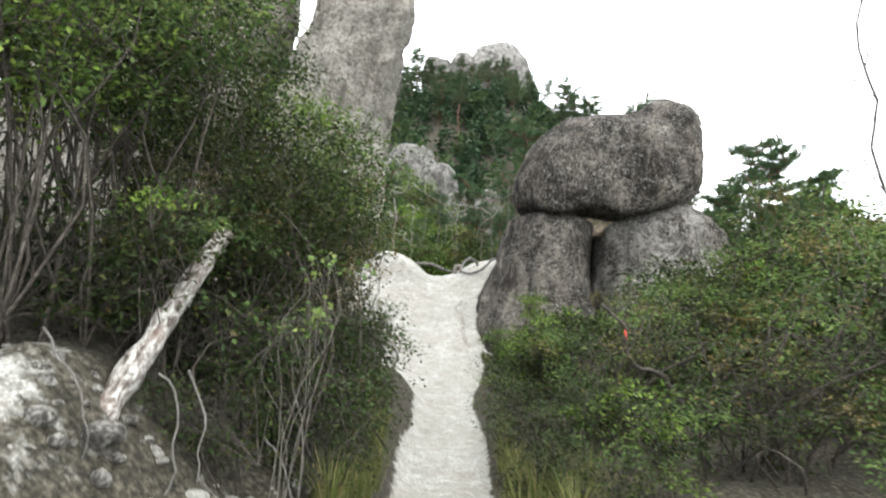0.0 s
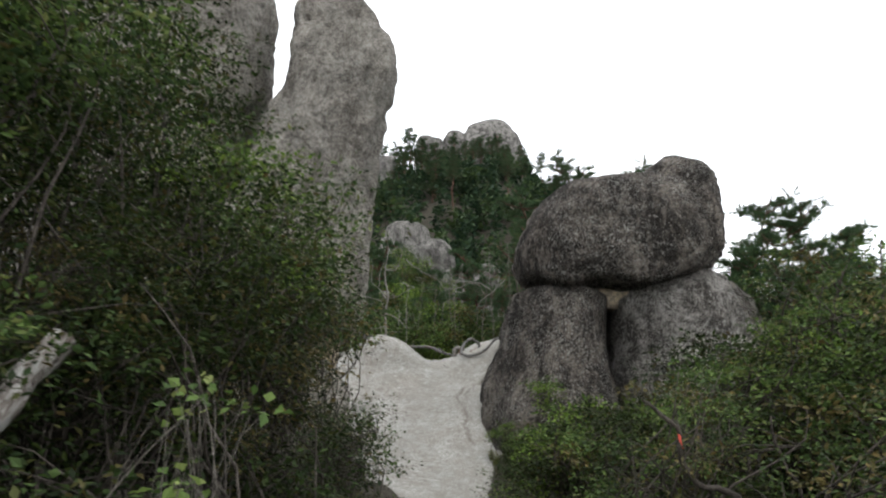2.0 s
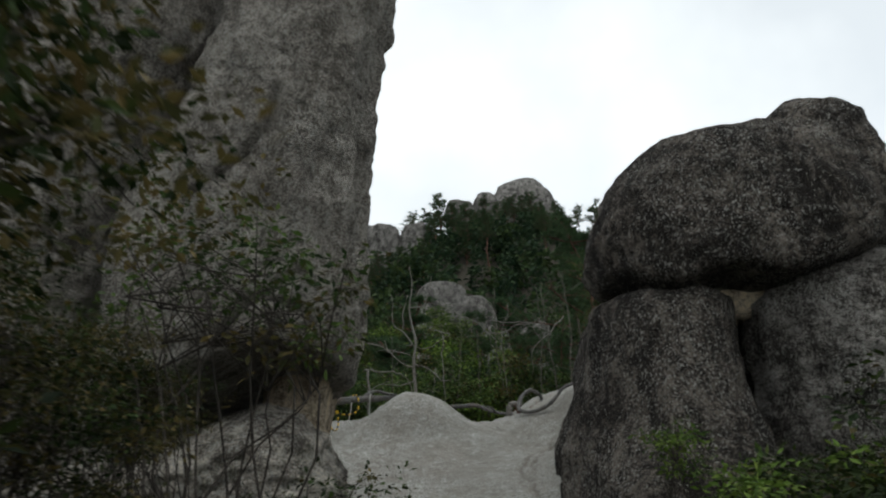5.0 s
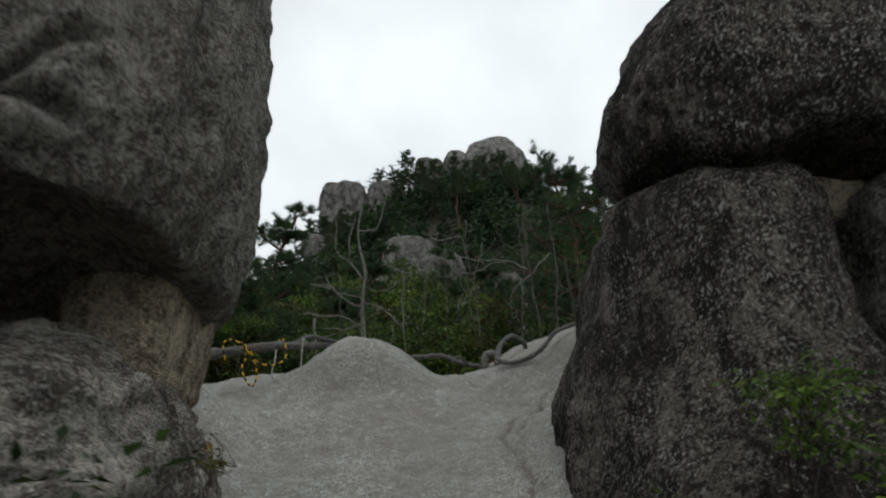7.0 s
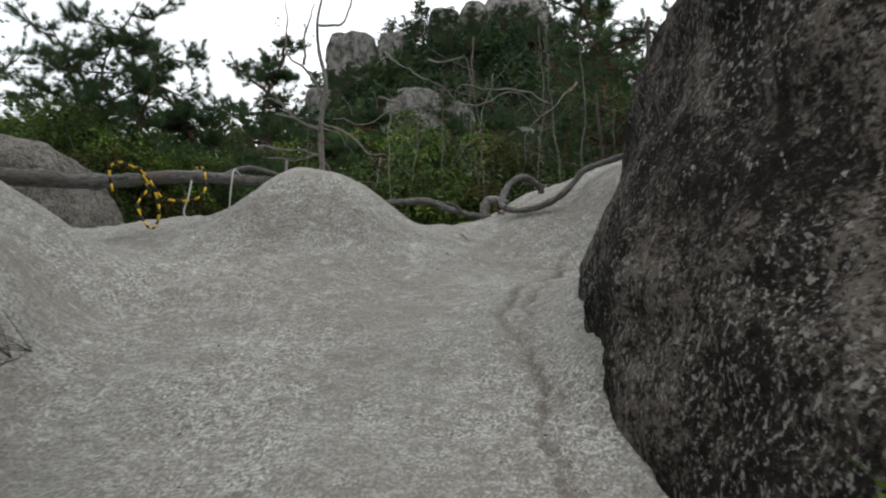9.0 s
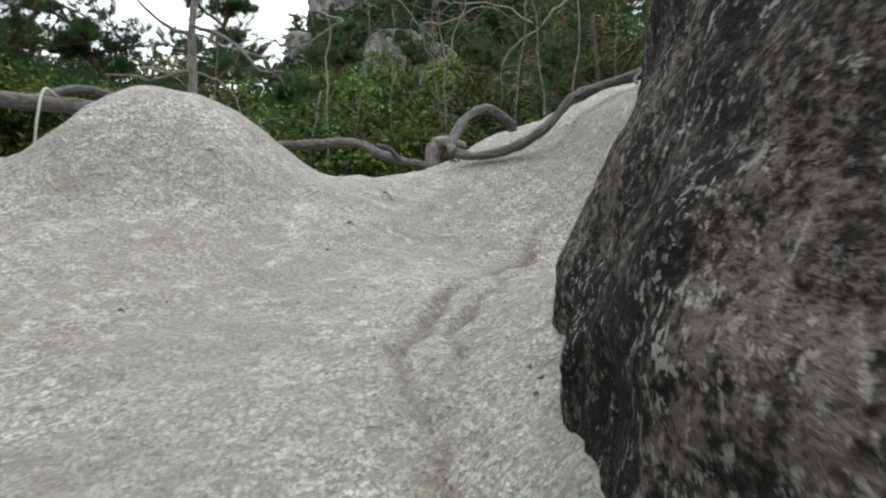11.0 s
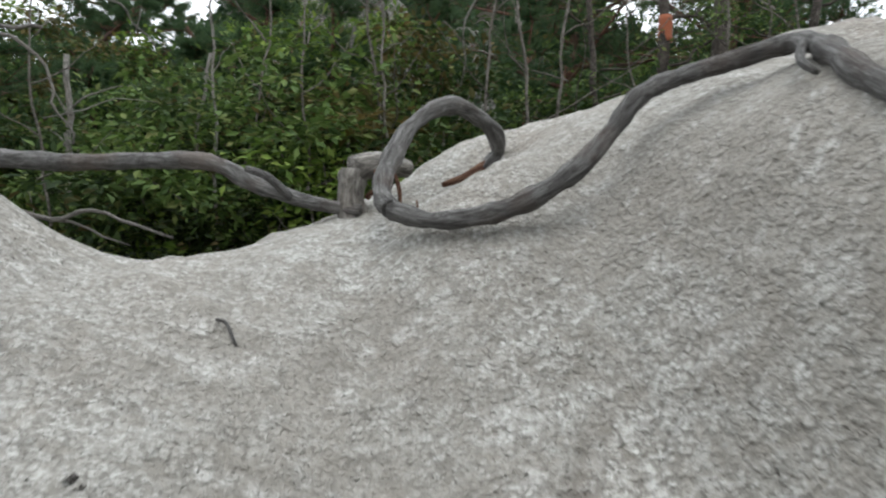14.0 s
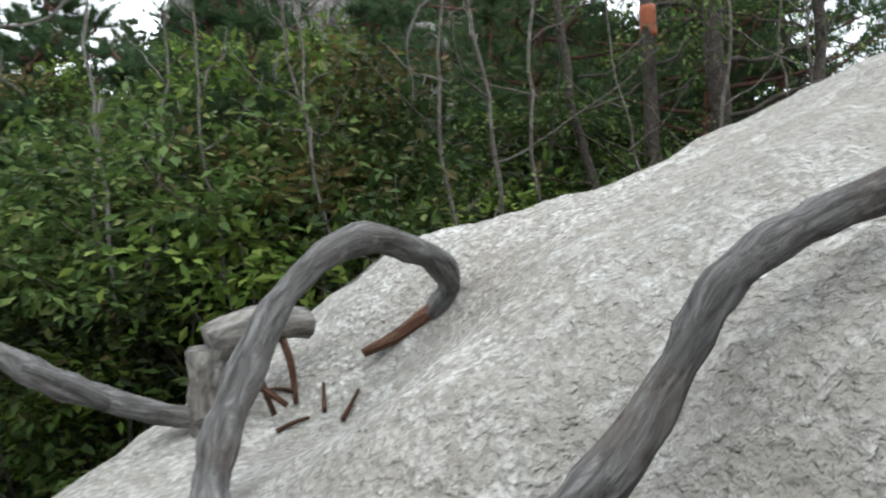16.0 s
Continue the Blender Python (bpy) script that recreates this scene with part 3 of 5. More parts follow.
boulder("pedestal_boulder", rock_dark, "tall granite block with white lichen under the balanced boulder", [
    loft([(0.8, 1.7, 12.9, 1.16, 2.3), (1.7, 1.69, 12.9, 1.12, 2.2), (2.1, 1.68, 12.9, 1.09, 2.04), (2.5, 1.67, 12.9, 1.04, 1.82), (3.2, 1.74, 12.9, 0.91, 1.58), (3.7, 1.78, 12.9, 0.84, 1.45), (4.02, 1.82, 12.9, 0.76, 1.3), (4.18, 1.8, 12.8, 0.5, 0.85), (4.24, 1.75, 12.6, 0.2, 0.4)], power=2.6, seed=7.7, fine=0.035, push=slant)])
boulder("pedestal_boulder", rock_mid, "grey sloping granite block beside a vertical crack", [
    loft([(0.6, 4.1, 12.8, 1.4, 1.7), (2.2, 4.05, 12.8, 1.38, 1.65), (3.0, 3.92, 12.8, 1.2, 1.55), (3.6, 3.82, 12.8, 1.1, 1.4), (4.0, 3.78, 12.8, 1.02, 1.2), (4.2, 3.82, 12.8, 0.75, 0.9), (4.28, 4.0, 12.8, 0.4, 0.5)], seed=11.0, warp=shoulder)])
boulder("shoulder_boulder", rock_dark, "dark rounded granite boulder behind the stacked blocks", [
    loft([(0.6, 5.0, 14.0, 1.2, 1.2), (2.4, 5.0, 14.0, 1.25, 1.2), (3.4, 4.95, 14.0, 1.12, 1.1), (4.1, 4.85, 14.0, 0.95, 0.95), (4.6, 4.7, 14.0, 0.7, 0.7), (4.88, 4.6, 14.0, 0.3, 0.3)], 110, 80, seed=13.0)])
boulder("thicket_boulder", rock_grey, "grey weathered boulder rising out of the thicket", [
    loft([(0.6, 10.6, 17.0, 1.7, 1.6), (3.4, 10.6, 17.0, 1.75, 1.6), (4.6, 10.5, 17.0, 1.5, 1.4), (5.3, 10.4, 17.0, 1.0, 1.0), (5.6, 10.3, 17.0, 0.4, 0.4)], 70, 50, seed=17.0)])
boulder("chock_stone", rock_tan, "small tan stone wedged between the stacked boulders", [
    loft([(3.86, 2.74, 12.6, 0.2, 0.4), (3.93, 2.73, 12.6, 0.27, 0.46), (4.12, 2.73, 12.6, 0.29, 0.48), (4.22, 2.73, 12.6, 0.26, 0.4)], 40, 20, 6.0, 0.14, 33.0)], "stone")
boulder("granite_pillar", rock_grey, "tall rounded grey granite pillar with fluted face", [
    loft([(3.0, -2.45, 10.6, 0.6, 0.6), (3.03, -2.42, 10.6, 1.04, 1.2), (3.3, -2.38, 10.6, 1.12, 1.32), (4.2, -2.29, 10.6, 1.1, 1.34), (5.4, -2.05, 10.5, 0.9, 1.2), (6.1, -1.91, 10.4, 0.84, 1.05), (6.7, -1.74, 10.3, 0.8, 0.88), (7.4, -1.7, 10.25, 0.68, 0.7), (8.0, -1.78, 10.2, 0.47, 0.5), (8.33, -1.82, 10.2, 0.2, 0.25)], 260, 260, power=3.1, rough=0.06, seed=15.0, fine=0.03, flute=0.12, warp=hollow, push=flank, dent=crack)], "rock pillar")
boulder("granite_slab", rock_grey, "huge upright granite slab behind the bushes", [
    loft([(0.4, -5.6, 10.8, 1.9, 1.5), (3.5, -5.6, 10.8, 2.0, 1.5), (5.0, -5.35, 10.7, 2.05, 1.4), (6.7, -5.0, 10.7, 2.1, 1.3), (8.2, -4.88, 10.7, 2.0, 1.1), (9.2, -5.0, 10.7, 1.6, 0.8), (9.8, -5.2, 10.7, 0.8, 0.4)], seed=21.0, flute=0.05)], "rock slab")


def dish(x, y, z):
    return (-0.25 * float(smoothstep(-1.7, -2.6, np.array(x))) - 0.12 * float(smoothstep(10.2, 9.4, np.array(y)))) * float(smoothstep(2.0, 2.7, np.array(z)))


boulder("base_boulder", rock_base, "low mossy granite boulder under the pillar", [
    loft([(0.3, -2.66, 10.5, 1.38, 1.45), (1.8, -2.66, 10.5, 1.3, 1.4), (2.2, -2.66, 10.5, 1.33, 1.36), (2.5, -2.68, 10.5, 1.24, 1.26), (2.68, -2.7, 10.5, 1.08, 1.1), (2.8, -2.7, 10.5, 0.85, 0.85), (2.86, -2.6, 10.5, 0.5, 0.5)], power=2.8, seed=27.0, fine=0.08, warp=dish, push=flank)])
boulder("wedge_stone", rock_tan, "fresh tan granite wedge stone jammed under the pillar", [
    loft([(2.5, -1.82, 10.95, 0.2, 0.45), (2.62, -1.8, 10.95, 0.3, 0.62), (3.0, -1.78, 11.0, 0.32, 0.68), (3.4, -1.72, 11.0, 0.34, 0.7), (3.7, -1.75, 11.0, 0.2, 0.4)], 90, 60, 4.5, 0.05, 31.0, fine=0.05, push=flank)], "stone")
boulder("far_bank_boulder", rock_grey, "rounded grey granite boulder beyond the saddle", [
    loft([(1.5, -5.2, 17.0, 1.2, 1.2), (3.3, -5.2, 17.0, 1.25, 1.2), (4.0, -5.25, 17.0, 1.05, 1.0), (4.5, -5.4, 17.0, 0.7, 0.7), (4.7, -5.5, 17.0, 0.2, 0.2)], 56, 36, seed=35.0)])

# rocks of the far hill
FAR = [((-11.0, 70, 28.4), (2.6, 3, 2.9), "flat-topped pale cliff block on the hill"), ((-11.6, 62, 20.3), (1.7, 2, 2.6), "pale cleft granite buttress on the hillside"),
       ((4.6, 77, 33.6), (4.4, 4.5, 5.4), "domed granite summit of the hill"), ((0.3, 73.5, 33.4), (1.5, 2, 2.9), "pale granite knob near the summit"), ((-2.5, 74, 33.0), (1.7, 2.5, 2.5), "flat-topped pale rock block under the summit"), ((-7.2, 69, 28.6), (1.3, 2, 2.2), "pale rock slope beside the cliff block"),
       ((7.6, 74, 31.0), (1.6, 2.5, 3.4), "sloping granite flank of the summit"), ((-8.6, 66, 25.4), (1.2, 1.2, 0.9), "pale ledge under the cliff block"),
       ((-2.7, 41, 13.3), (1.6, 1.4, 1.25), "rounded bald boulder among hillside trees"), ((-0.9, 36, 10.9), (1.15, 1.0, 1.1), "angular bald boulder among hillside trees"), ((0.2, 33, 9.0), (0.55, 0.6, 0.7), "small white boulder among hillside trees"), ((1.8, 33, 9.0), (0.75, 0.7, 0.9), "small pale boulder among hillside trees"), ((-2.6, 27, 6.5), (0.75, 0.7, 0.7), "pale boulder low on the hillside"), ((-3.1, 27.5, 5.3), (0.9, 0.7, 0.8), "half-hidden boulder low on the hillside")]
ROUND = ((-2.2, 1.15, 1.0), (-0.9, 1.08, 1.0), (-0.2, 1.0, 1.0), (0.4, 0.86, 0.86), (0.75, 0.62, 0.62), (0.93, 0.34, 0.34), (1.0, 0.1, 0.1))
BLOCK = ((-2.2, 0.8, 0.9), (-1.2, 0.95, 1.0), (-0.55, 1.06, 1.0), (0.2, 0.98, 1.0), (0.65, 0.84, 0.95), (0.76, 0.74, 0.85), (0.8, 0.4, 0.4))
for i, ((x, y, z), (a, b, c), label) in enumerate(FAR):
    block = "block" in label or "buttress" in label
    boulder("hill_rock", rock_far, label, [loft([(z + h * c, x, y, p * a, q * b) for h, p, q in (BLOCK if block else ROUND)], 56, 40, 5.0 if block else 3.2, (0.2 if block else 0.1) * c, 40.0 + i * 3, fine=(0.1 if block else 0.05) * c, freq=0.8 / c)], "rock")


# ---- roots and dead wood at the saddle ----
loop_root = tagged(new("looping_root"), "weathered grey pine root looping over granite", "tree root")
limb("loop", [(0.66, 15.97, 3.61), (0.695, 15.95, 3.68), (0.65, 15.85, 3.75), (0.52, 15.75, 3.8), (0.39, 15.65, 3.72), (0.31, 15.5, 3.56), (0.3, 15.38, 3.46), (0.33, 15.3, 3.42)], 0.03, 0.028, wood_root, loop_root, 48, 14, 0.3, bulge=0.25)
limb("arm", [(0.33, 15.31, 3.42), (0.45, 15.23, 3.385), (0.62, 15.17, 3.41), (0.77, 15.15, 3.49), (0.89, 15.18, 3.61), (0.97, 15.2, 3.7), (1.1, 15.22, 3.765), (1.25, 15.2, 3.81), (1.34, 15.1, 3.815), (1.31, 14.93, 3.735), (1.3, 14.8, 3.65), (1.34, 14.62, 3.53), (1.5, 14.5, 3.48)], 0.0245, 0.027, wood_root, loop_root, 80, 14, 0.3, bulge=0.28)
limb("tail", [(0.68, 15.96, 3.63), (0.62, 15.965, 3.605), (0.56, 15.95, 3.575), (0.49, 15.93, 3.55)], 0.025, 0.009, wood_raw, loop_root, 14, 9, 0.3, "reddish bare root end")
limb("rootlet", [(1.33, 15.08, 3.81), (1.25, 14.96, 3.73), (1.24, 14.88, 3.68)], 0.014, 0.006, wood_root, loop_root, 10, 6)
stump = tagged(new("root_stump"), "sawn grey root stump on the saddle", "stump")
limb("stub", [(0.17, 15.9, 3.3), (0.165, 15.9, 3.5), (0.17, 15.9, 3.6)], 0.062, 0.056, wood_dead, stump, 8, 9, 0.5)
limb("bent_top", [(0.17, 15.9, 3.6), (0.23, 15.93, 3.62), (0.29, 15.97, 3.63), (0.36, 16.02, 3.62)], 0.05, 0.04, wood_dead, stump, 10, 10)
for q in (((0.22, 15.88, 3.5), (0.26, 15.86, 3.52), (0.33, 15.85, 3.47)), ((0.3, 15.97, 3.62), (0.33, 15.93, 3.55), (0.34, 15.9, 3.46)), ((0.25, 15.9, 3.6), (0.27, 15.88, 3.54), (0.3, 15.86, 3.45))):
    limb("broken_root", q, 0.011, 0.006, wood_raw, stump, 8, 6)
for x, y, turn in ((0.34, 15.84, 20), (0.4, 15.9, 95), (0.3, 15.95, 150), (0.46, 15.86, 60)):
    chip = tagged(new("wood_chip"), "reddish splinter of root wood lying on granite", "wood chip", "root splinters")
    d = Vector((math.cos(radians(turn)), math.sin(radians(turn)), 0)) * 0.035
    limb("splinter", [(x - d.x, y - d.y, surface(x - d.x, y - d.y) + 0.006), (x, y, surface(x, y) + 0.008), (x + d.x, y + d.y, surface(x + d.x, y + d.y) + 0.006)], 0.006, 0.003, wood_raw, chip, 6, 5, 0.3)
log = tagged(new("fallen_pine"), "long weathered fallen pine trunk lying across the saddle", "fallen tree")
limb("trunk", [(0.2, 15.85, 3.45), (0.0, 15.9, 3.49), (-0.18, 15.95, 3.55), (-0.37, 16.0, 3.64), (-0.66, 16.1, 3.66), (-1.1, 16.2, 3.67), (-1.6, 16.2, 3.72)], 0.022, 0.04, wood_root, log, 40, 12, 0.3, bulge=0.25)
limb("trunk", [(-1.6, 15.95, 3.84), (-2.03, 15.4, 3.74), (-2.27, 14.95, 3.66), (-2.7, 14.6, 3.55), (-2.9, 14.42, 3.51), (-3.35, 14.2, 3.5)], 0.042, 0.065, wood_root, log, 36, 12, 0.3, bulge=0.2)
limb("branch", [(-2.1, 15.3, 3.75), (-1.97, 15.5, 3.87), (-1.77, 15.7, 3.85), (-1.55, 15.95, 3.82)], 0.03, 0.02, wood_root, log, 16, 9)
limb("branch", [(-0.05, 15.9, 3.5), (-0.12, 15.85, 3.57), (-0.2, 15.88, 3.6)], 0.018, 0.012, wood_root, log, 8, 7)


# ---- foliage ----
def leaf_cloud(centres, per, spread, length, width, droop=0.3, seed=1, flat=0.6):
    """Folded four-cornered leaves round twig ends."""
    g = np.random.default_rng(seed)
    c = np.repeat(np.asarray(centres, float), per, axis=0)
    n = len(c)
    d = g.normal(size=(n, 3))
    d[:, 2] = d[:, 2] * flat
    d /= np.linalg.norm(d, axis=1, keepdims=True) + 1e-9
    base = c + d * (spread * g.uniform(0.1, 1.0, (n, 1)))
    d[:, 2] -= droop * g.uniform(0, 1, n)
    d /= np.linalg.norm(d, axis=1, keepdims=True)
    side = np.cross(d, g.normal(size=(n, 3)) * 0.5 + [0, 0, 1.0])
    side /= np.linalg.norm(side, axis=1, keepdims=True) + 1e-9
    up = np.cross(side, d)
    L = length * g.uniform(0.6, 1.25, (n, 1))
    w = width * g.uniform(0.7, 1.2, (n, 1)) * 0.5
    mid = base + d * L * 0.45
    v = np.stack([base, mid + side * w + up * w * 0.35, base + d * L, mid - side * w + up * w * 0.35], 1).reshape(-1, 3)
    f = np.arange(4 * n).reshape(-1, 4)
    return v, f


def blob_points(blobs, n, seed, shell=0.45):
    g = np.random.default_rng(seed)
    vol = np.array([b[3] * b[4] * b[5] for b in blobs]) ** 0.8
    pick = g.choice(len(blobs), n, p=vol / vol.sum())
    d = g.normal(size=(n, 3))
    d /= np.linalg.norm(d, axis=1, keepdims=True)
    r = shell + (1 - shell) * g.uniform(0, 1, (n, 1)) ** 0.6
    b = np.array(blobs, float)[pick]
    return b[:, :3] + d * r * b[:, 3:] * (1 + 0.18 * g.normal(size=(n, 1)))


def shrub(name, label, category, blobs, n_twig, per, leaf_len, mats, seed, spread=0.09, stems=14, foot=0.18, stem_r=0.012, stem_mat=None, width=0.5, clump=9):
    """Stems from the ground, twigs, and leaves in clumps; the base is at the origin."""
    root = tagged(new(name), label, category)
    g = np.random.default_rng(seed)
    if clump:
        heads = blob_points(blobs, max(6, n_twig // clump), seed)
        ends = np.repeat(heads, clump, axis=0)
        ends = ends + g.normal(size=ends.shape) * (1.1 * spread) * np.array([1.0, 1.0, 0.4])
    else:
        ends = blob_points(blobs, n_twig, seed)
    ends[:, 2] = np.maximum(ends[:, 2], 0.05)
    for k in range(stems):
        e = ends[g.integers(len(ends))]
        b = Vector((g.normal() * foot, g.normal() * foot, -0.15))
        m1 = b.lerp(Vector(e), 0.4) + Vector((g.normal() * 0.1, g.normal() * 0.1, 0.12))
        m2 = b.lerp(Vector(e), 0.75) + Vector((g.normal() * 0.1, g.normal() * 0.1, 0.05))
        tubes = [tube_arrays(spline([b, m1, m2, e], 7), [stem_r * (1 - 0.1 * i) for i in range(8)], 5)]
        for q in range(5):
            e2 = ends[g.integers(len(ends))]
            if (Vector(e2) - m2).length < 0.9:
                tubes.append(tube_arrays([m2, m2.lerp(Vector(e2), 0.5) + Vector((0, 0, 0.05)), Vector(e2)], [stem_r * 0.5, stem_r * 0.35, stem_r * 0.2], 4))
        v, f = join(tubes)
        part("stem", poly_mesh(name + "_stem", v, f, stem_mat or bark), root)
    split = np.array_split(ends, len(mats))
    for k, (mt, en) in enumerate(zip(mats, split)):
        lv, lf = leaf_cloud(en, per, spread, leaf_len, leaf_len * width, seed=seed * 7 + k, flat=0.45)
        part("foliage", mesh_np(name + "_foliage", lv, lf, mt, False), root)
    return root


def put(src, x, y, scale=1.0, turn=0.0, dz=0.0, lean=0.0):
    z = (surface(x, y) if y < 20 else float(ground_z(x, y))) + dz
    return copy_thing(src, pose(x, y, z, lean, 0, turn) @ Matrix.Diagonal((scale, scale, scale, 1)))


def settle(ob, x, y, scale=1.0, turn=0.0, dz=0.0):
    ob.matrix_basis = pose(x, y, (surface(x, y) if y < 20 else float(ground_z(x, y))) + dz, 0, 0, turn) @ Matrix.Diagonal((scale, scale, scale, 1))
    return ob


def needle_tufts(centres, axes, per, length, seed):
    g = np.random.default_rng(seed)
    c, a = np.repeat(centres, per, axis=0), np.repeat(axes, per, axis=0)
    d = a * 0.7 + g.normal(size=c.shape) * 0.55
    d[:, 2] += 0.25
    d /= np.linalg.norm(d, axis=1, keepdims=True)
    s = np.cross(d, g.normal(size=d.shape))
    s /= np.linalg.norm(s, axis=1, keepdims=True) + 1e-9
    L = length * g.uniform(0.6, 1.2, (len(c), 1))
    w = length * 0.03
    v = np.stack([c - s * w, c + s * w, c + d * L], 1).reshape(-1, 3)
    return v, np.arange(len(v)).reshape(-1, 3)


def pine(name, label, height, seed, trunk_r=0.12, first=0.35, reach=1.6, n_branch=34, tufts=20, per=32, length=0.14, bend=0.3, merge=False):
    """A red pine: bent trunk, tiered limbs, needle tufts along the twigs."""
    root = tagged(new(name), label, "tree")
    g = np.random.default_rng(seed)
    pts = [Vector((bend * g.normal() * i / 6, bend * g.normal() * i / 6, height * i / 6 - 0.2)) for i in range(7)]
    path = spline(pts, 30)
    v, f = tube_arrays(path, [trunk_r * (1 - 0.85 * i / 30) for i in range(31)], 9, 0.2)
    part("trunk", poly_mesh(name + "_trunk", v, f, bark_pine), root)
    cen, axe, wood = [], [], []
    for k in range(n_branch):
        u = first + (1 - first) * (k + g.uniform(0, 0.9)) / n_branch
        p = path[min(30, int(u * 30))]
        an = k * 2.4 + g.uniform(-0.4, 0.4)
        r = reach * (1.05 - 0.75 * (u - first) / (1 - first)) * g.uniform(0.55, 1.15)
        o = Vector((math.cos(an), math.sin(an), 0))
        e = p + o * r + Vector((0, 0, r * g.uniform(-0.15, 0.6)))
        m1 = p.lerp(e, 0.5) + Vector((0, 0, -0.08 * r)) + Vector(g.normal(size=3)) * 0.08
        b = spline([p, m1, e], 8)
        tubes = [tube_arrays(b, [trunk_r * 0.28 * (1 - 0.1 * i) for i in range(9)], 5)]
        for q in range(tufts):
            w = g.uniform(0.35, 1.0)
            c = b[int(w * 8)]
            off = Vector(g.normal(size=3)) * (0.24 * r)
            off.z = abs(off.z) * 0.6
            tubes.append(tube_arrays([c, c + off], [trunk_r * 0.06, trunk_r * 0.03], 3))
            for t in range(3):
                cen.append(c + off * (0.5 + 0.25 * t))
                axe.append((off.normalized() + o * 0.4).normalized())
        if merge:
            wood += tubes
            continue
        v, f = join(tubes)
        part("limb", poly_mesh(name + "_limb", v, f, bark_pine), root)
    if merge:
        v, f = join(wood)
        part("bough", poly_mesh(name + "_bough", v, f, bark_pine), root)
    nv, nf = needle_tufts(np.array(cen), np.array(axe), per, length, seed)
    part("crown", mesh_np(name + "_crown", nv, nf, needle, False), root)
    return root


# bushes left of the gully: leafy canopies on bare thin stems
left_a = settle(shrub("bush", "evergreen bush with shade-darkened leaves on thin bare stems beside the path", "bush", [(0.1, 0, 1.25, 0.5, 0.6, 0.35), (-0.5, 0.3, 1.75, 0.6, 0.7, 0.45), (-0.2, -0.4, 0.95, 0.4, 0.4, 0.25)], 800, 17, 0.036, [leaf_shaded, leaf_shaded, leaf_shaded, leaf_dark, leaf_shaded], 3, 0.11, 34, 0.25, 0.007), -1.0, 3.9)
left_b = settle(shrub("bush", "tall leafy dark bush on the bank", "bush", [(0, 0, 1.5, 0.7, 0.7, 0.6), (-0.4, 0.2, 2.2, 0.8, 0.8, 0.6), (-0.5, 0, 2.75, 0.5, 0.5, 0.35)], 820, 16, 0.05, [leaf_shaded, leaf_dark, leaf_shaded, leaf_mid, leaf_shaded], 5, 0.12, 40, 0.3, 0.01), -1.95, 3.7)
left_c = settle(shrub("bush", "brownish twiggy azalea bush", "bush", [(0, 0, 1.0, 0.6, 0.7, 0.4), (0.1, 0.4, 1.35, 0.5, 0.5, 0.4), (0.2, -0.4, 0.7, 0.4, 0.4, 0.25)], 820, 15, 0.037, [leaf_shaded, leaf_olive, leaf_shaded, leaf_shaded, leaf_dark, leaf_olive], 9, 0.1, 46, 0.28, 0.007), -1.15, 5.2)
left_d = settle(shrub("bush", "bright fresh-leaved bush arching over the bank", "bush", [(0, 0, 1.3, 0.5, 0.5, 0.3), (0.2, 0, 1.75, 0.5, 0.5, 0.3), (-0.3, 0.1, 1.6, 0.5, 0.5, 0.3)], 520, 12, 0.042, [leaf_mid, leaf_fresh, leaf_dark], 10, 0.12, 18, 0.15, 0.009), -1.8, 2.75)
put(left_c, -1.35, 6.4, 0.62, 70)
put(left_c, -1.7, 7.9, 0.5, 160)
put(left_b, -2.6, 5.2, 0.95, 200)
put(left_c, -1.45, 3.7, 0.6, 310)
put(left_c, -1.95, 4.5, 0.65, 130)
put(left_c, -1.2, 4.4, 0.55, 40)
put(left_b, -3.4, 3.4, 0.95, 80)
put(left_a, -3.3, 7.4, 0.7, 190)
put(left_c, -2.5, 2.6, 0.9, 250)
put(left_a, -2.9, 2.9, 1.0, 20)
put(left_d, -2.9, 4.6, 1.25, 100)
put(left_d, -1.2, 4.6, 0.95, 210)
# Undergrowth below the canopies; its shade comes mostly from the darkened leaf colour.
undergrowth = settle(shrub("undergrowth_plant", "low twiggy undergrowth on the gully edge", "bush", [(0, 0, 0.25, 0.3, 0.35, 0.22), (0.1, 0.2, 0.4, 0.2, 0.2, 0.2)], 150, 10, 0.035, [leaf_shaded, leaf_shaded, leaf_dark, leaf_shaded], 11, 0.09, 14, 0.1, 0.006), -0.62, 4.3)
for k, (x, y, sc) in enumerate(((-0.6, 3.5, 0.9), (-0.7, 5.0, 1.1), (-0.62, 5.7, 0.9), (-0.8, 6.4, 1.2), (-0.85, 7.3, 1.2), (-1.0, 8.2, 1.2), (-0.95, 3.0, 0.9), (-0.55, 4.0, 0.7), (-1.15, 3.4, 1.2), (-0.8, 3.7, 1.1), (-1.5, 3.1, 1.2), (-0.75, 4.5, 1.2), (-1.1, 4.3, 1.3), (-1.0, 5.0, 1.3), (-1.9, 3.2, 1.3), (-1.4, 3.9, 1.4), (0.75, 5.2, 1.0), (0.72, 6.1, 1.0), (0.8, 7.2, 1.1), (0.85, 8.4, 1.0), (0.7, 4.4, 0.9), (1.0, 3.8, 1.0), (1.4, 9.3, 1.2), (-1.3, 9.0, 1.0), (1.05, 10.5, 0.8), (1.3, 10.85, 0.9), (1.55, 10.4, 1.1), (1.2, 10.1, 0.9), (0.85, 10.2, 0.6), (1.7, 10.9, 1.0), (-1.15, 10.1, 0.5))):
    put(undergrowth, x, y, sc, 67 * k)
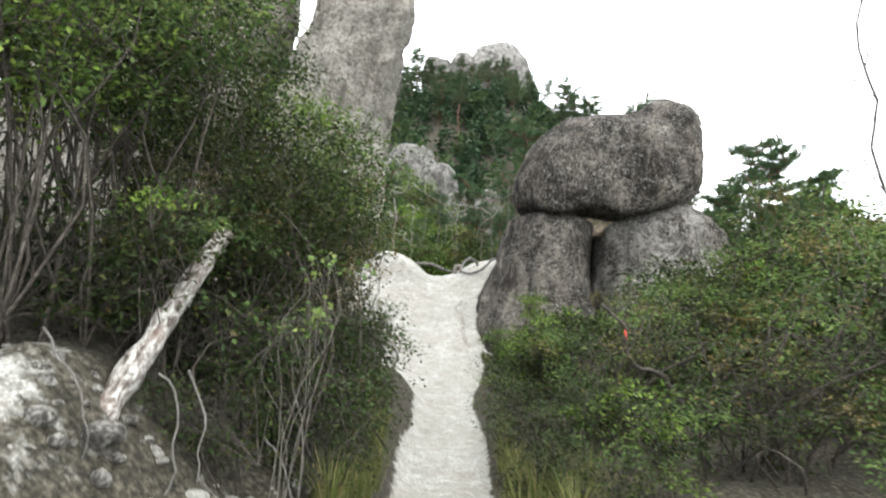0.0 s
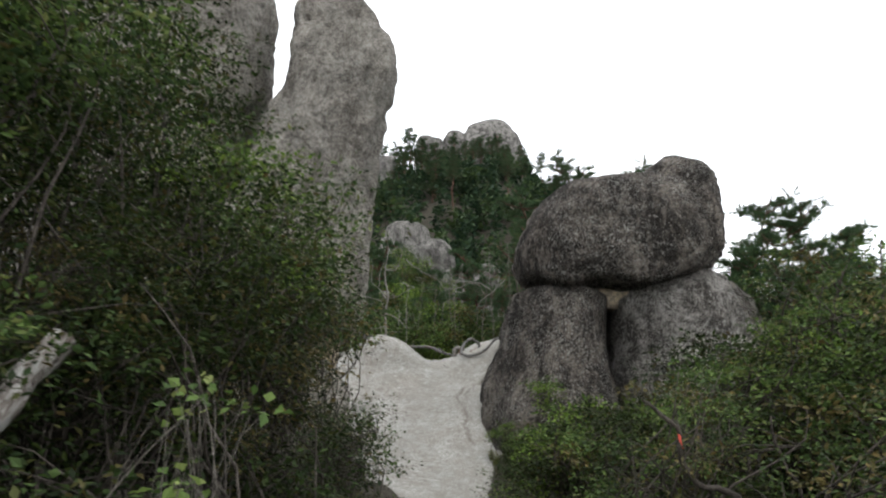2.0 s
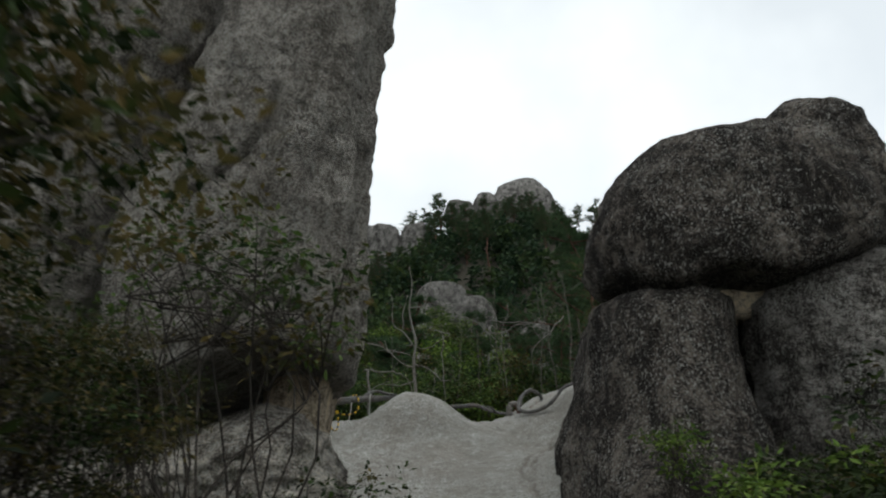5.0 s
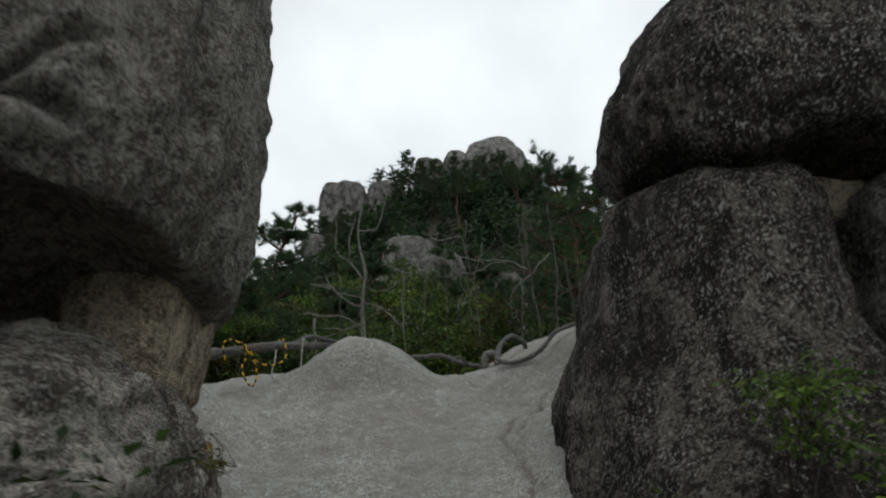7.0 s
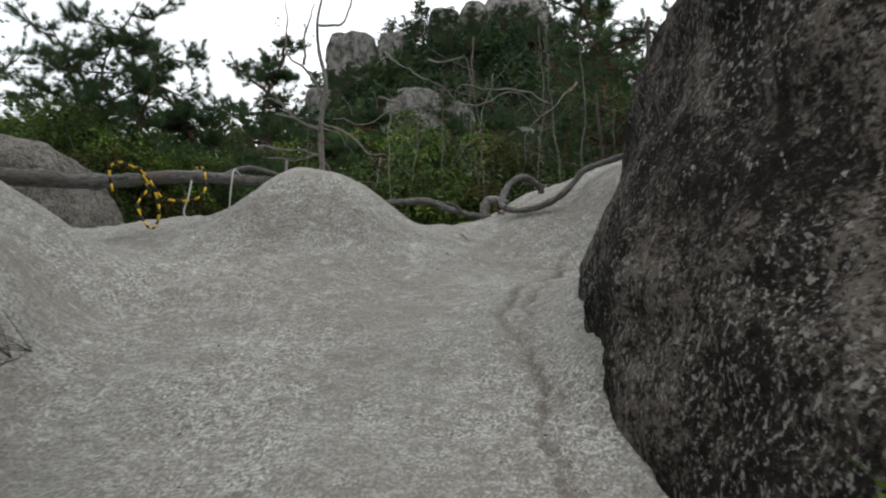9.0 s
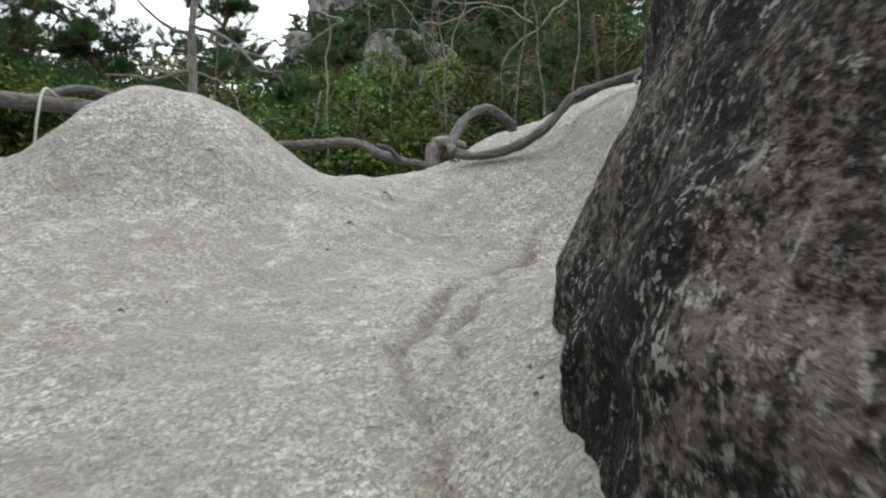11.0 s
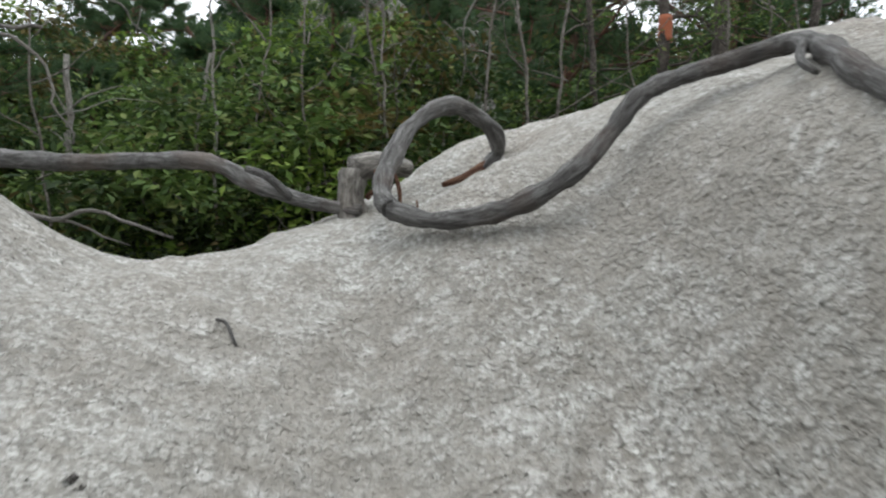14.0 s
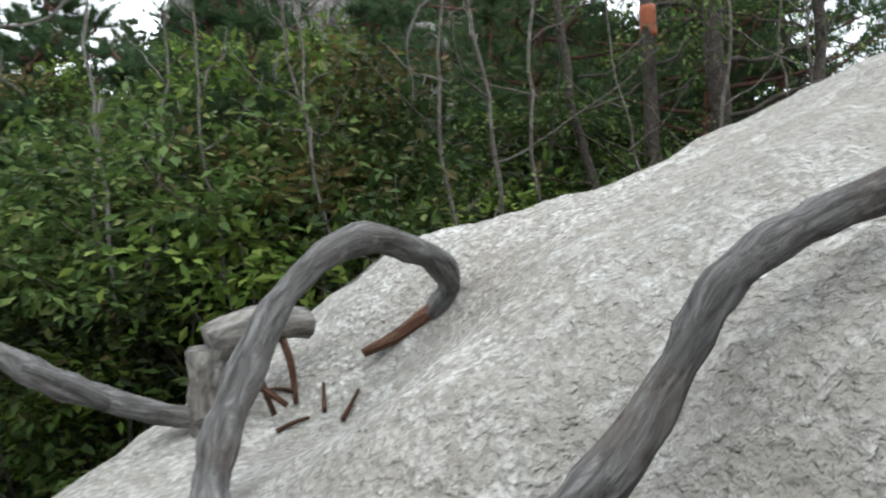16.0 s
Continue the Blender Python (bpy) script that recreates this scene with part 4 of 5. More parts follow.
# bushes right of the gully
right_a = settle(shrub("bush", "low twiggy green bush beside the gully", "bush", [(0, 0, 0.6, 0.6, 0.7, 0.5), (0.5, 0.3, 0.9, 0.6, 0.6, 0.55), (-0.2, -0.4, 0.3, 0.35, 0.35, 0.3)], 300, 16, 0.05, [leaf_mid, leaf_shaded, leaf_dark, leaf_olive, leaf_dark, leaf_mid], 13, 0.12, 34, 0.25, 0.013), 1.5, 6.4)
right_b = settle(shrub("bush", "bushy fresh green shrub in front of the boulders", "bush", [(0, 0, 0.5, 0.5, 0.5, 0.35), (0.3, 0.2, 0.85, 0.5, 0.45, 0.3), (-0.3, -0.2, 0.7, 0.4, 0.4, 0.25)], 240, 20, 0.055, [leaf_mid, leaf_shaded, leaf_dark, leaf_fresh, leaf_shaded], 14, 0.12, 22, 0.2, 0.012), 1.35, 8.3)
for k, (x, y, sc, src) in enumerate(((2.3, 7.2, 0.9, right_a), (2.3, 9.2, 1.0, right_b), (3.6, 8.6, 1.2, right_a), (2.4, 5.2, 1.0, right_a), (3.6, 6.2, 1.4, right_a), (1.3, 4.6, 0.7, right_b), (5.2, 8.5, 1.5, right_a), (4.8, 10.6, 1.4, right_b), (1.2, 9.0, 0.8, right_b), (3.1, 10.3, 1.0, right_b), (4.3, 4.6, 1.5, right_b), (6.6, 10.5, 1.5, right_a), (2.6, 3.4, 0.9, right_a), (6.8, 7.0, 1.5, right_b), (4.3, 9.6, 1.75, right_b), (5.3, 9.9, 1.9, right_a), (3.9, 8.1, 1.6, right_b), (6.4, 9.3, 1.9, right_b), (7.6, 11.6, 2.0, right_a), (5.4, 7.3, 1.6, right_b), (3.0, 8.9, 1.2, right_a), (8.6, 13.4, 2.2, right_b), (7.0, 13.2, 1.9, right_a))):
    put(src, x, y, sc, 60 + 83 * k)

# forest beyond the saddle
forest_a = settle(shrub("broadleaf_shrub", "dense green broadleaf shrub in the forest edge", "shrub", [(0, 0, 1.6, 0.9, 0.9, 0.8), (0.5, 0.3, 2.4, 0.8, 0.8, 0.7), (-0.5, 0.1, 2.7, 0.8, 0.8, 0.7), (0, 0, 0.8, 0.7, 0.7, 0.5)], 640, 26, 0.085, [leaf_mid, leaf_dark, leaf_mid, leaf_shaded, leaf_fresh, leaf_dark], 17, 0.2, 26, 0.3, 0.017, bark_pale), 1.6, 19.5)
forest_b = settle(shrub("broadleaf_tree", "slender-stemmed olive green young tree", "tree", [(0, 0, 2.2, 0.8, 0.8, 0.9), (0.4, -0.3, 3.2, 0.7, 0.7, 0.7), (-0.4, 0.2, 3.4, 0.6, 0.6, 0.6), (0, 0, 1.2, 0.6, 0.6, 0.5)], 560, 24, 0.09, [leaf_mid, leaf_olive, leaf_dark, leaf_mid, leaf_fresh], 19, 0.19, 24, 0.26, 0.02, bark_pale), -0.3, 19.4)
g_place = np.random.default_rng(23)
for k in range(78):
    y = 18.4 + 18 * (k / 78) ** 1.25
    x = g_place.uniform(-1, 1) * (5.5 + (y - 18) * 0.8)
    if 1.6 < x < 6.5 and y < 28 and k % 4 < 2:
        continue
    put(forest_a if k % 2 else forest_b, x, y, (0.55 if x > 1.7 and y < 28 else 1.0) * g_place.uniform(0.85, 1.3) * (1 + 0.25 * (y > 23)), g_place.uniform(0, 360), -0.1)
young = settle(pine("young_conifer", "slender light green young conifer at the forest edge", 4.0, 39, 0.03, 0.12, 0.6, 34, 12, 16, 0.1, 0.1), -0.3, 19.0, 1.28)
for k, (x, y, sc) in enumerate(((0.6, 19.6, 0.85), (1.5, 20.2, 1.0), (-1.0, 20.4, 0.95), (2.2, 19.9, 0.8))):
    put(young, x, y, sc, 80 * k)
airy_pine = settle(pine("red_pine", "airy thin-crowned young red pine", 6.6, 37, 0.07, 0.45, 2.0, 22, 16, 34, 0.15), -5.6, 19.6)
pine_a = settle(pine("red_pine", "red pine with layered needle tufts", 5.4, 29), -4.4, 20.5)
broad_pine = settle(pine("red_pine", "broad-crowned red pine behind the thicket", 4.4, 33, 0.1, 0.25, 1.5, 40, 24, 26, 0.13, 0.35), -8.6, 22.5)
pine_b = pine("red_pine", "slender red pine with bare lower trunk", 8.0, 31, first=0.5, reach=1.9)
settle(pine_b, 4.4, 22.5)
for x, y, sc, r, src in ((-7.0, 21, 0.92, 50, pine_a), (-8.5, 24, 0.85, 120, pine_b), (-5.6, 26, 1.3, 200, pine_a), (-2.6, 25, 1.15, 300, pine_a), (-4.2, 23.5, 1.0, 250, pine_a), (7.2, 21.5, 0.9, 40, pine_a), (9.8, 20.5, 1.0, 100, pine_b), (11.5, 22, 1.0, 170, pine_a), (2.6, 24, 1.2, 20, pine_b), (6.2, 26, 1.2, 80, pine_a), (-11, 22, 1.1, 10, pine_b), (13, 19, 0.9, 220, pine_a), (-3.3, 22.5, 0.72, 70, pine_a), (-1.7, 24, 0.9, 160, pine_a), (-4.3, 24.5, 0.95, 20, pine_a), (-6.6, 29, 1.6, 100, pine_a), (-5.0, 19.8, 0.95, 140, airy_pine), (-6.9, 20.2, 1.0, 250, airy_pine), (5.6, 23, 1.0, 30, pine_b), (-5.1, 21.3, 0.6, 190, pine_a), (-5.9, 20.2, 0.66, 20, pine_a), (-12, 27, 1.3, 60, pine_a), (1.0, 28, 1.3, 10, pine_a), (-3.4, 29, 1.3, 90, pine_a), (8.5, 29, 1.4, 50, pine_b)):
    put(src, x, y, sc, r)


far_pine = pine("hill_pine", "small dark pine on the distant hill", 5.4, 45, merge=True)
settle(far_pine, -1.5, 58)
tall_far_pine = pine("hill_pine", "slim hill pine with a bare pale trunk", 8.0, 46, first=0.6, reach=1.7, merge=True)
settle(tall_far_pine, 14.0, 40)


def far_woods(name, label, mat, count, seed, slim):
    """Crowns over the hill, too many to count."""
    g = np.random.default_rng(seed)
    cen = []
    while len(cen) < count:
        x, y = g.uniform(-60, 70), g.uniform(34, 92)
        if abs(x - 2) > 12 + 0.9 * (y - 20):
            continue
        if any(abs(x - fx) < 0.85 * fa and -2.2 * fb < y - fy < 0.6 * fb and fz > 19 for (fx, fy, fz), (fa, fb, fc), _ in FAR) and g.uniform() < 0.85:
            continue
        if any(abs(x - fx) < 0.9 * fa and -3.5 < y - fy < fb and fz < 20 for (fx, fy, fz), (fa, fb, fc), _ in FAR):
            continue
        cen.append((x, y, float(ground_z(x, y)), g.uniform(1.0, 1.9) if y > 62 else g.uniform(1.6, 3.4)))
    vs, fs = [], []
    m = 80
    for k, (x, y, z, h) in enumerate(cen):
        u = g.uniform(0, 1, m)
        r = h * slim * (1.05 - u) ** 0.7 * g.uniform(0.5, 1.1, m)
        an = g.uniform(0, 2 * math.pi, m)
        c = np.stack([x + r * np.cos(an), y + r * np.sin(an), z + 0.1 * h + u * 0.95 * h], 1)
        v, f = leaf_cloud(c, 1, 0.25, 0.5, 0.34, 0.2, k + 100)
        vs.append(v)
        fs.append(f + 4 * m * k)
    ob = new(name, mesh_np(name, np.concatenate(vs), np.concatenate(fs), mat, False))
    tagged(ob, label, "forest", kind="stuff")


far_woods("far_conifers", "dark conifer woods covering the distant hill", needle_far, 1500, 41, 0.3)
far_woods("far_broadleaf", "green broadleaf woods low on the distant hill", leaf_far, 500, 43, 0.5)


def put_top(src, x, y, top, tall, turn):
    """A tree whose tip reaches the height 'top'."""
    g0 = float(ground_z(x, y)) - 0.2
    return copy_thing(src, pose(x, y, g0, 0, 0, turn) @ Matrix.Diagonal(((top - g0) / (tall * src.scale[0]),) * 3 + (1,)))


for k, (x, y, top) in enumerate(((7.9, 16.0, 7.1), (8.9, 16.3, 6.8), (6.75, 16.2, 6.35), (9.8, 16.8, 6.5), (7.3, 17.0, 6.2))):
    put_top(broad_pine, x, y, top, 4.4, 70 * k)
for k, (x, y, top) in enumerate(((-4.8, 72, 35.9), (-3.4, 71, 34.2), (-7.6, 68, 32.0), (-6.2, 69, 32.6), (0.1, 71.5, 35.0), (3.2, 71, 34.6), (5.2, 71, 34.9), (4.2, 70, 34.0), (6.2, 71, 33.6), (2.2, 70, 33.2), (9.2, 66, 30.6), (9.9, 60, 27.9), (11.2, 62, 28.0), (12.6, 60, 26.6), (-10.4, 65, 26.6), (-12.2, 65, 26.0), (-13.4, 64, 25.4), (-9.2, 63, 25.6), (-1.0, 70, 32.6), (-5.6, 67, 30.6), (1.4, 69, 33.0), (7.6, 69, 32.6), (-15.5, 60, 20.5), (-18, 58, 17.0))):
    put_top(tall_far_pine if k in (2, 10) else far_pine, x, y, top, 8.0 if k in (2, 10) else 5.4, 50 * k)
for k in range(30):
    g = np.random.default_rng(500 + k)
    x, y = -12 + 0.8 * k + g.uniform(-0.4, 0.4), g.uniform(54, 66)
    put(far_pine if k % 3 else tall_far_pine, x, y, g.uniform(0.4, 0.7), 47 * k, -0.2)

# pale split log leaning on the bank
split_log = tagged(new("leaning_log"), "pale split dead trunk leaning out of the bank", "dead trunk")
limb("trunk", [(-1.28, 2.45, 1.0), (-1.27, 2.6, 1.19), (-1.26, 2.85, 1.42), (-1.23, 3.1, 1.68), (-1.16, 3.4, 2.05)], 0.066, 0.04, wood_log, split_log, 24, 12, 0.45, bulge=0.3)

# dead sapling on the mound
sapling = tagged(new("dead_sapling"), "slender grey dead sapling on the granite mound", "dead tree")
limb("trunk", [(-1.32, 15.55, 3.6), (-1.32, 15.6, 3.9), (-1.34, 15.6, 4.3), (-1.3, 15.6, 4.68), (-1.37, 15.6, 5.01), (-1.39, 15.6, 5.3), (-1.34, 15.6, 5.65), (-1.38, 15.6, 6.0)], 0.03, 0.006, wood_dead, sapling, 30, 7)
for q in (((-1.33, 15.6, 4.6), (-1.52, 15.6, 4.82), (-1.65, 15.6, 4.97), (-1.68, 15.6, 5.25), (-1.7, 15.6, 5.5)), ((-1.52, 15.6, 4.85), (-1.48, 15.6, 5.18), (-1.45, 15.6, 5.5)), ((-1.38, 15.6, 5.24), (-1.19, 15.6, 5.28), (-1.07, 15.6, 5.5), (-1.0, 15.6, 5.8)), ((-1.34, 15.6, 4.22), (-1.54, 15.6, 4.33), (-1.7, 15.6, 4.5), (-1.84, 15.6, 4.72)), ((-1.33, 15.6, 4.03), (-1.58, 15.6, 3.98), (-1.85, 15.6, 4.0)), ((-1.33, 15.6, 4.27), (-1.06, 15.6, 4.13), (-0.91, 15.6, 4.02), (-0.75, 15.6, 3.98)), ((-1.7, 15.6, 4.5), (-1.8, 15.6, 4.55), (-1.95, 15.6, 4.52))):
    limb("branch", q, 0.014, 0.005, wood_dead, sapling, 14, 5, kinks=0.05)
v, f = leaf_cloud([(-1.68, 15.6, 5.2), (-1.72, 15.6, 5.35), (-1.6, 15.6, 5.1), (-1.5, 15.6, 5.2), (-1.75, 15.6, 5.05)], 7, 0.08, 0.06, 0.02, 0.8, 77)
part("withered_leaf", mesh_np("withered_leaf", v, f, leaf_olive, False), sapling, "withered drooping leaves")

# ---- small things ----
def tuft(name, label, blades, height, seed, mat=None):
    """Grass tuft: bent blades from one foot."""
    g = np.random.default_rng(seed)
    n = blades
    an, out = g.uniform(0, 2 * math.pi, n), g.uniform(0.1, 0.6, n)
    d = np.stack([np.cos(an), np.sin(an), np.zeros(n)], 1)
    s2 = np.stack([-np.sin(an), np.cos(an), np.zeros(n)], 1)
    h = height * g.uniform(0.5, 1.1, n)[:, None]
    b0 = d * g.uniform(0, 0.06, n)[:, None] - [0, 0, 0.05]
    m1 = b0 + d * (h * out[:, None] * 0.35) + [0, 0, 1] * h * 0.6
    tip = b0 + d * (h * out[:, None]) + [0, 0, 1] * h * 0.95
    w = 0.0035
    v = np.stack([b0 - s2 * w, b0 + s2 * w, m1 + s2 * w * 0.8, m1 - s2 * w * 0.8, tip], 1).reshape(-1, 3)
    faces = []
    for k in range(n):
        faces += [(5 * k, 5 * k + 1, 5 * k + 2, 5 * k + 3), (5 * k + 3, 5 * k + 2, 5 * k + 4)]
    me = bpy.data.meshes.new(name)
    me.from_pydata([tuple(q) for q in v], [], faces)
    me.materials.append(mat or grass_mat)
    return tagged(new(name, me), label, "grass", "grass tufts by the gully")


grass = settle(tuft("grass_tuft", "dry green and straw grass tuft at the gully edge", 110, 0.42, 51), 0.55, 4.6)
for k, (x, y, sc) in enumerate(((0.5, 4.0, 0.9), (0.62, 4.2, 1.1), (0.58, 5.1, 1.0), (0.6, 5.7, 0.8), (0.75, 3.7, 1.2), (-0.42, 3.9, 0.9), (-0.4, 4.4, 1.0), (-0.45, 5.0, 0.9), (-0.5, 5.6, 0.8), (0.62, 6.5, 0.8), (0.68, 7.3, 0.8), (-0.62, 6.6, 0.8), (0.66, 11.1, 0.5), (0.72, 10.9, 0.6), (0.9, 10.7, 0.7), (-1.2, 10.0, 0.5), (-0.5, 3.3, 1.0), (0.95, 4.4, 1.2), (0.5, 3.5, 0.9), (0.56, 3.2, 1.0), (0.5, 4.4, 0.7), (0.55, 4.85, 0.8), (0.52, 5.4, 0.7), (0.56, 6.0, 0.7), (-0.48, 3.6, 0.8), (-0.42, 4.15, 0.8), (-0.44, 4.7, 0.8), (-0.46, 5.3, 0.7), (-0.5, 6.0, 0.7), (0.8, 4.0, 1.1), (0.85, 4.9, 1.0), (1.05, 4.0, 1.2))):
    put(grass, x, y, sc, 41 * k)

# leafy sprigs by the boulders
sprig = settle(shrub("seedling_shrub", "fresh yellow-green leafy seedling at the boulder foot", "plant", [(0, 0, 0.3, 0.2, 0.2, 0.12), (0.12, 0.05, 0.42, 0.14, 0.14, 0.1)], 48, 14, 0.042, [leaf_fresh, leaf_mid, leaf_shaded], 61, 0.07, 9, 0.04, 0.005), 0.85, 11.05)
for k, (x, y, sc) in enumerate(((1.0, 10.95, 0.7), (0.95, 10.55, 0.7), (1.25, 10.7, 0.8), (1.4, 10.3, 0.9), (1.5, 10.0, 1.7), (1.8, 9.9, 1.8), (1.2, 10.15, 1.2), (2.0, 10.25, 1.9), (1.65, 10.35, 1.5), (2.3, 10.0, 1.8))):
    put(sprig, x, y, sc, 77 * k)
settle(shrub("leafy_shoot", "bright young leafy shoot beside the leaning log", "plant", [(0.06, 0, 0.8, 0.16, 0.12, 0.06), (-0.12, 0, 0.9, 0.18, 0.12, 0.06)], 60, 7, 0.032, [leaf_fresh, leaf_mid], 62, 0.05, 7, 0.03, 0.004), -1.25, 3.05)
settle(shrub("leafy_shoot", "slender fresh green shoot in front of the granite block", "plant", [(0, 0, 1.15, 0.18, 0.16, 0.1), (0.15, 0, 1.0, 0.16, 0.14, 0.08)], 60, 12, 0.05, [leaf_fresh, leaf_mid], 64, 0.08, 6, 0.03, 0.006), 1.32, 10.35)
settle(shrub("spray_shrub", "thin-leaved shrub spreading in front of the pillar", "bush", [(0.1, 0, 1.25, 0.45, 0.35, 0.25), (-0.15, 0.1, 1.65, 0.35, 0.3, 0.25), (0.3, -0.1, 1.0, 0.3, 0.3, 0.15)], 150, 9, 0.05, [leaf_mid, leaf_dark, leaf_olive], 65, 0.1, 14, 0.12, 0.007), -1.2, 7.35)
settle(shrub("round_leaved_shrub", "sparse shrub with pale lime rounded leaves by the path", "bush", [(0.06, 0, 1.0, 0.12, 0.12, 0.08), (0.1, 0.02, 1.14, 0.1, 0.1, 0.06), (0.0, 0, 0.9, 0.1, 0.1, 0.08)], 30, 4, 0.036, [leaf_pale, leaf_mid, leaf_mid], 66, 0.05, 9, 0.03, 0.003, bark_pale, 0.72, 3), -0.62, 2.88)
weed = settle(shrub("twiggy_weed", "thin brown twig with a few leaves", "plant", [(0, 0, 0.35, 0.07, 0.07, 0.2), (0.03, 0, 0.62, 0.05, 0.05, 0.1)], 26, 3, 0.035, [leaf_olive, leaf_mid], 63, 0.03, 3, 0.01, 0.005), -1.12, 10.5)
put(weed, -0.95, 9.55, 1.4, 90)
put(weed, -1.9, 12.3, 0.8, 200)

# striped rope tied on the fallen trunk
def rope(name, label, pts, r, mats, n, category="rope"):
    ob = tagged(new(name), label, category)
    path = spline(pts, n)
    if len(mats) == 1:
        v, f = tube_arrays(path, [r] * (n + 1), 7)
        part("strand", poly_mesh(name + "_strand", v, f, mats[0]), ob)
        return ob
    for i in range(0, n, 2):
        v, f = tube_arrays(path[i:i + 3], [r] * len(path[i:i + 3]), 7)
        part("band", poly_mesh(name + "_band", v, f, mats[(i // 2) % len(mats)]), ob)
    return ob


rope("striped_rope", "yellow and black striped rope knotted round the fallen trunk", [(-2.66, 14.52, 3.45), (-2.68, 14.5, 3.62), (-2.6, 14.52, 3.67), (-2.52, 14.66, 3.62), (-2.5, 14.72, 3.5), (-2.5, 14.6, 3.36), (-2.42, 14.58, 3.2), (-2.36, 14.6, 3.18), (-2.34, 14.62, 3.3), (-2.38, 14.62, 3.45), (-2.5, 14.55, 3.64), (-2.42, 14.6, 3.55), (-2.33, 14.65, 3.42), (-2.2, 14.78, 3.42), (-2.1, 14.86, 3.5), (-2.12, 14.9, 3.7), (-2.2, 14.92, 3.72)], 0.009, [rope_yellow, rope_black], 110)
rope("pale_cord", "frayed pale cord hanging from the fallen trunk", [(-2.2, 14.85, 3.6), (-2.2, 14.8, 3.45), (-2.22, 14.78, 3.32), (-2.15, 14.78, 3.22)], 0.007, [rope_white], 20, "cord")
rope("pale_cord", "pale cord wound round the fallen trunk", [(-1.98, 15.1, 3.42), (-1.97, 15.1, 3.6), (-1.97, 15.15, 3.76), (-1.95, 15.25, 3.74)], 0.007, [rope_white], 20, "cord")

# fallen sticks on the granite
def stick(label, pts, r):
    ob = tagged(new("fallen_stick"), label, "stick")
    limb("twig", [(x, y, surface(x, y) + 0.008 + dz) for x, y, dz in pts], r, r * 0.6, wood_root, ob, 8, 6, 0.1)


stick("short dark stick lying on granite", [(-0.05, 15.02, 0), (-0.025, 15.01, 0.008), (0.005, 14.975, 0)], 0.005)
ob = tagged(new("fallen_stick"), "bent pale stick jutting from behind the mound", "stick")
limb("twig", [(-1.15, 15.82, 3.5), (-0.83, 15.82, 3.41), (-0.68, 15.82, 3.45), (-0.45, 15.84, 3.36)], 0.011, 0.005, wood_dead, ob, 14, 6, 0.1, kinks=0.03)
limb("twig", [(-0.83, 15.82, 3.41), (-0.74, 15.84, 3.4), (-0.6, 15.86, 3.34)], 0.007, 0.003, wood_dead, ob, 8, 5, 0.1, kinks=0.03)

# bleached dead branches behind the saddle
DEAD = [[(-1.14, 18.4, 6.28), (-0.93, 18.4, 6.06), (-0.63, 18.4, 5.9), (-0.3, 18.5, 5.7), (0.0, 18.7, 5.2)], [(-0.53, 18.5, 6.14), (-0.32, 18.4, 6.07), (-0.01, 18.4, 6.11), (0.1, 18.7, 5.6)], [(1.1, 18.6, 5.5), (0.66, 18.4, 5.66), (0.31, 18.4, 5.67), (-0.12, 18.4, 5.71), (-0.3, 18.8, 5.3)],
        [(-0.09, 18.4, 5.45), (0.3, 18.4, 5.51), (0.66, 18.4, 5.61), (1.0, 18.8, 5.4)], [(1.49, 18.4, 5.7), (1.3, 18.4, 5.56), (1.11, 18.4, 5.37), (0.83, 18.4, 5.14), (0.7, 18.7, 4.6)], [(-2.63, 18.4, 5.4), (-2.3, 18.4, 5.31), (-1.88, 18.4, 5.15), (-1.6, 18.7, 4.9)],
        [(-2.48, 17.2, 4.56), (-2.18, 17.2, 4.53), (-1.7, 17.2, 4.42), (-1.5, 17.3, 3.9)], [(-1.21, 18.4, 5.59), (-0.91, 18.4, 5.51), (-1.09, 18.4, 5.39), (-1.44, 18.4, 5.25), (-1.83, 18.4, 5.33)], [(-1.05, 18.4, 2.0), (-1.07, 18.4, 3.8), (-1.05, 18.4, 5.29), (-1.06, 18.4, 5.58)],
        [(0.2, 20.0, 1.6), (0.35, 20.0, 3.8), (0.15, 20.0, 5.4), (0.4, 20.0, 6.6)], [(0.9, 20.2, 1.8), (0.8, 20.2, 3.8), (1.0, 20.2, 5.2)]]
for k, pts in enumerate(DEAD):
    ob = tagged(new("dead_branch"), "bleached bare dead branch among forest shrubs", "branch", "dead branches")
    limb("stem", pts, 0.015, 0.007, wood_dead, ob, 26, 6, 0.2, kinks=0.06)
    g = np.random.default_rng(k + 70)
    for q in range(2):
        b0 = Vector(pts[1]).lerp(Vector(pts[-1]), g.uniform(0.1, 0.9))
        d = Vector((g.normal() * 0.35, g.normal() * 0.1, abs(g.normal()) * 0.22))
        limb("twig", [b0, b0 + d * 0.5 + Vector((0, 0, 0.04)), b0 + d], 0.006, 0.0025, wood_dead, ob, 8, 4, 0.1, kinks=0.04)

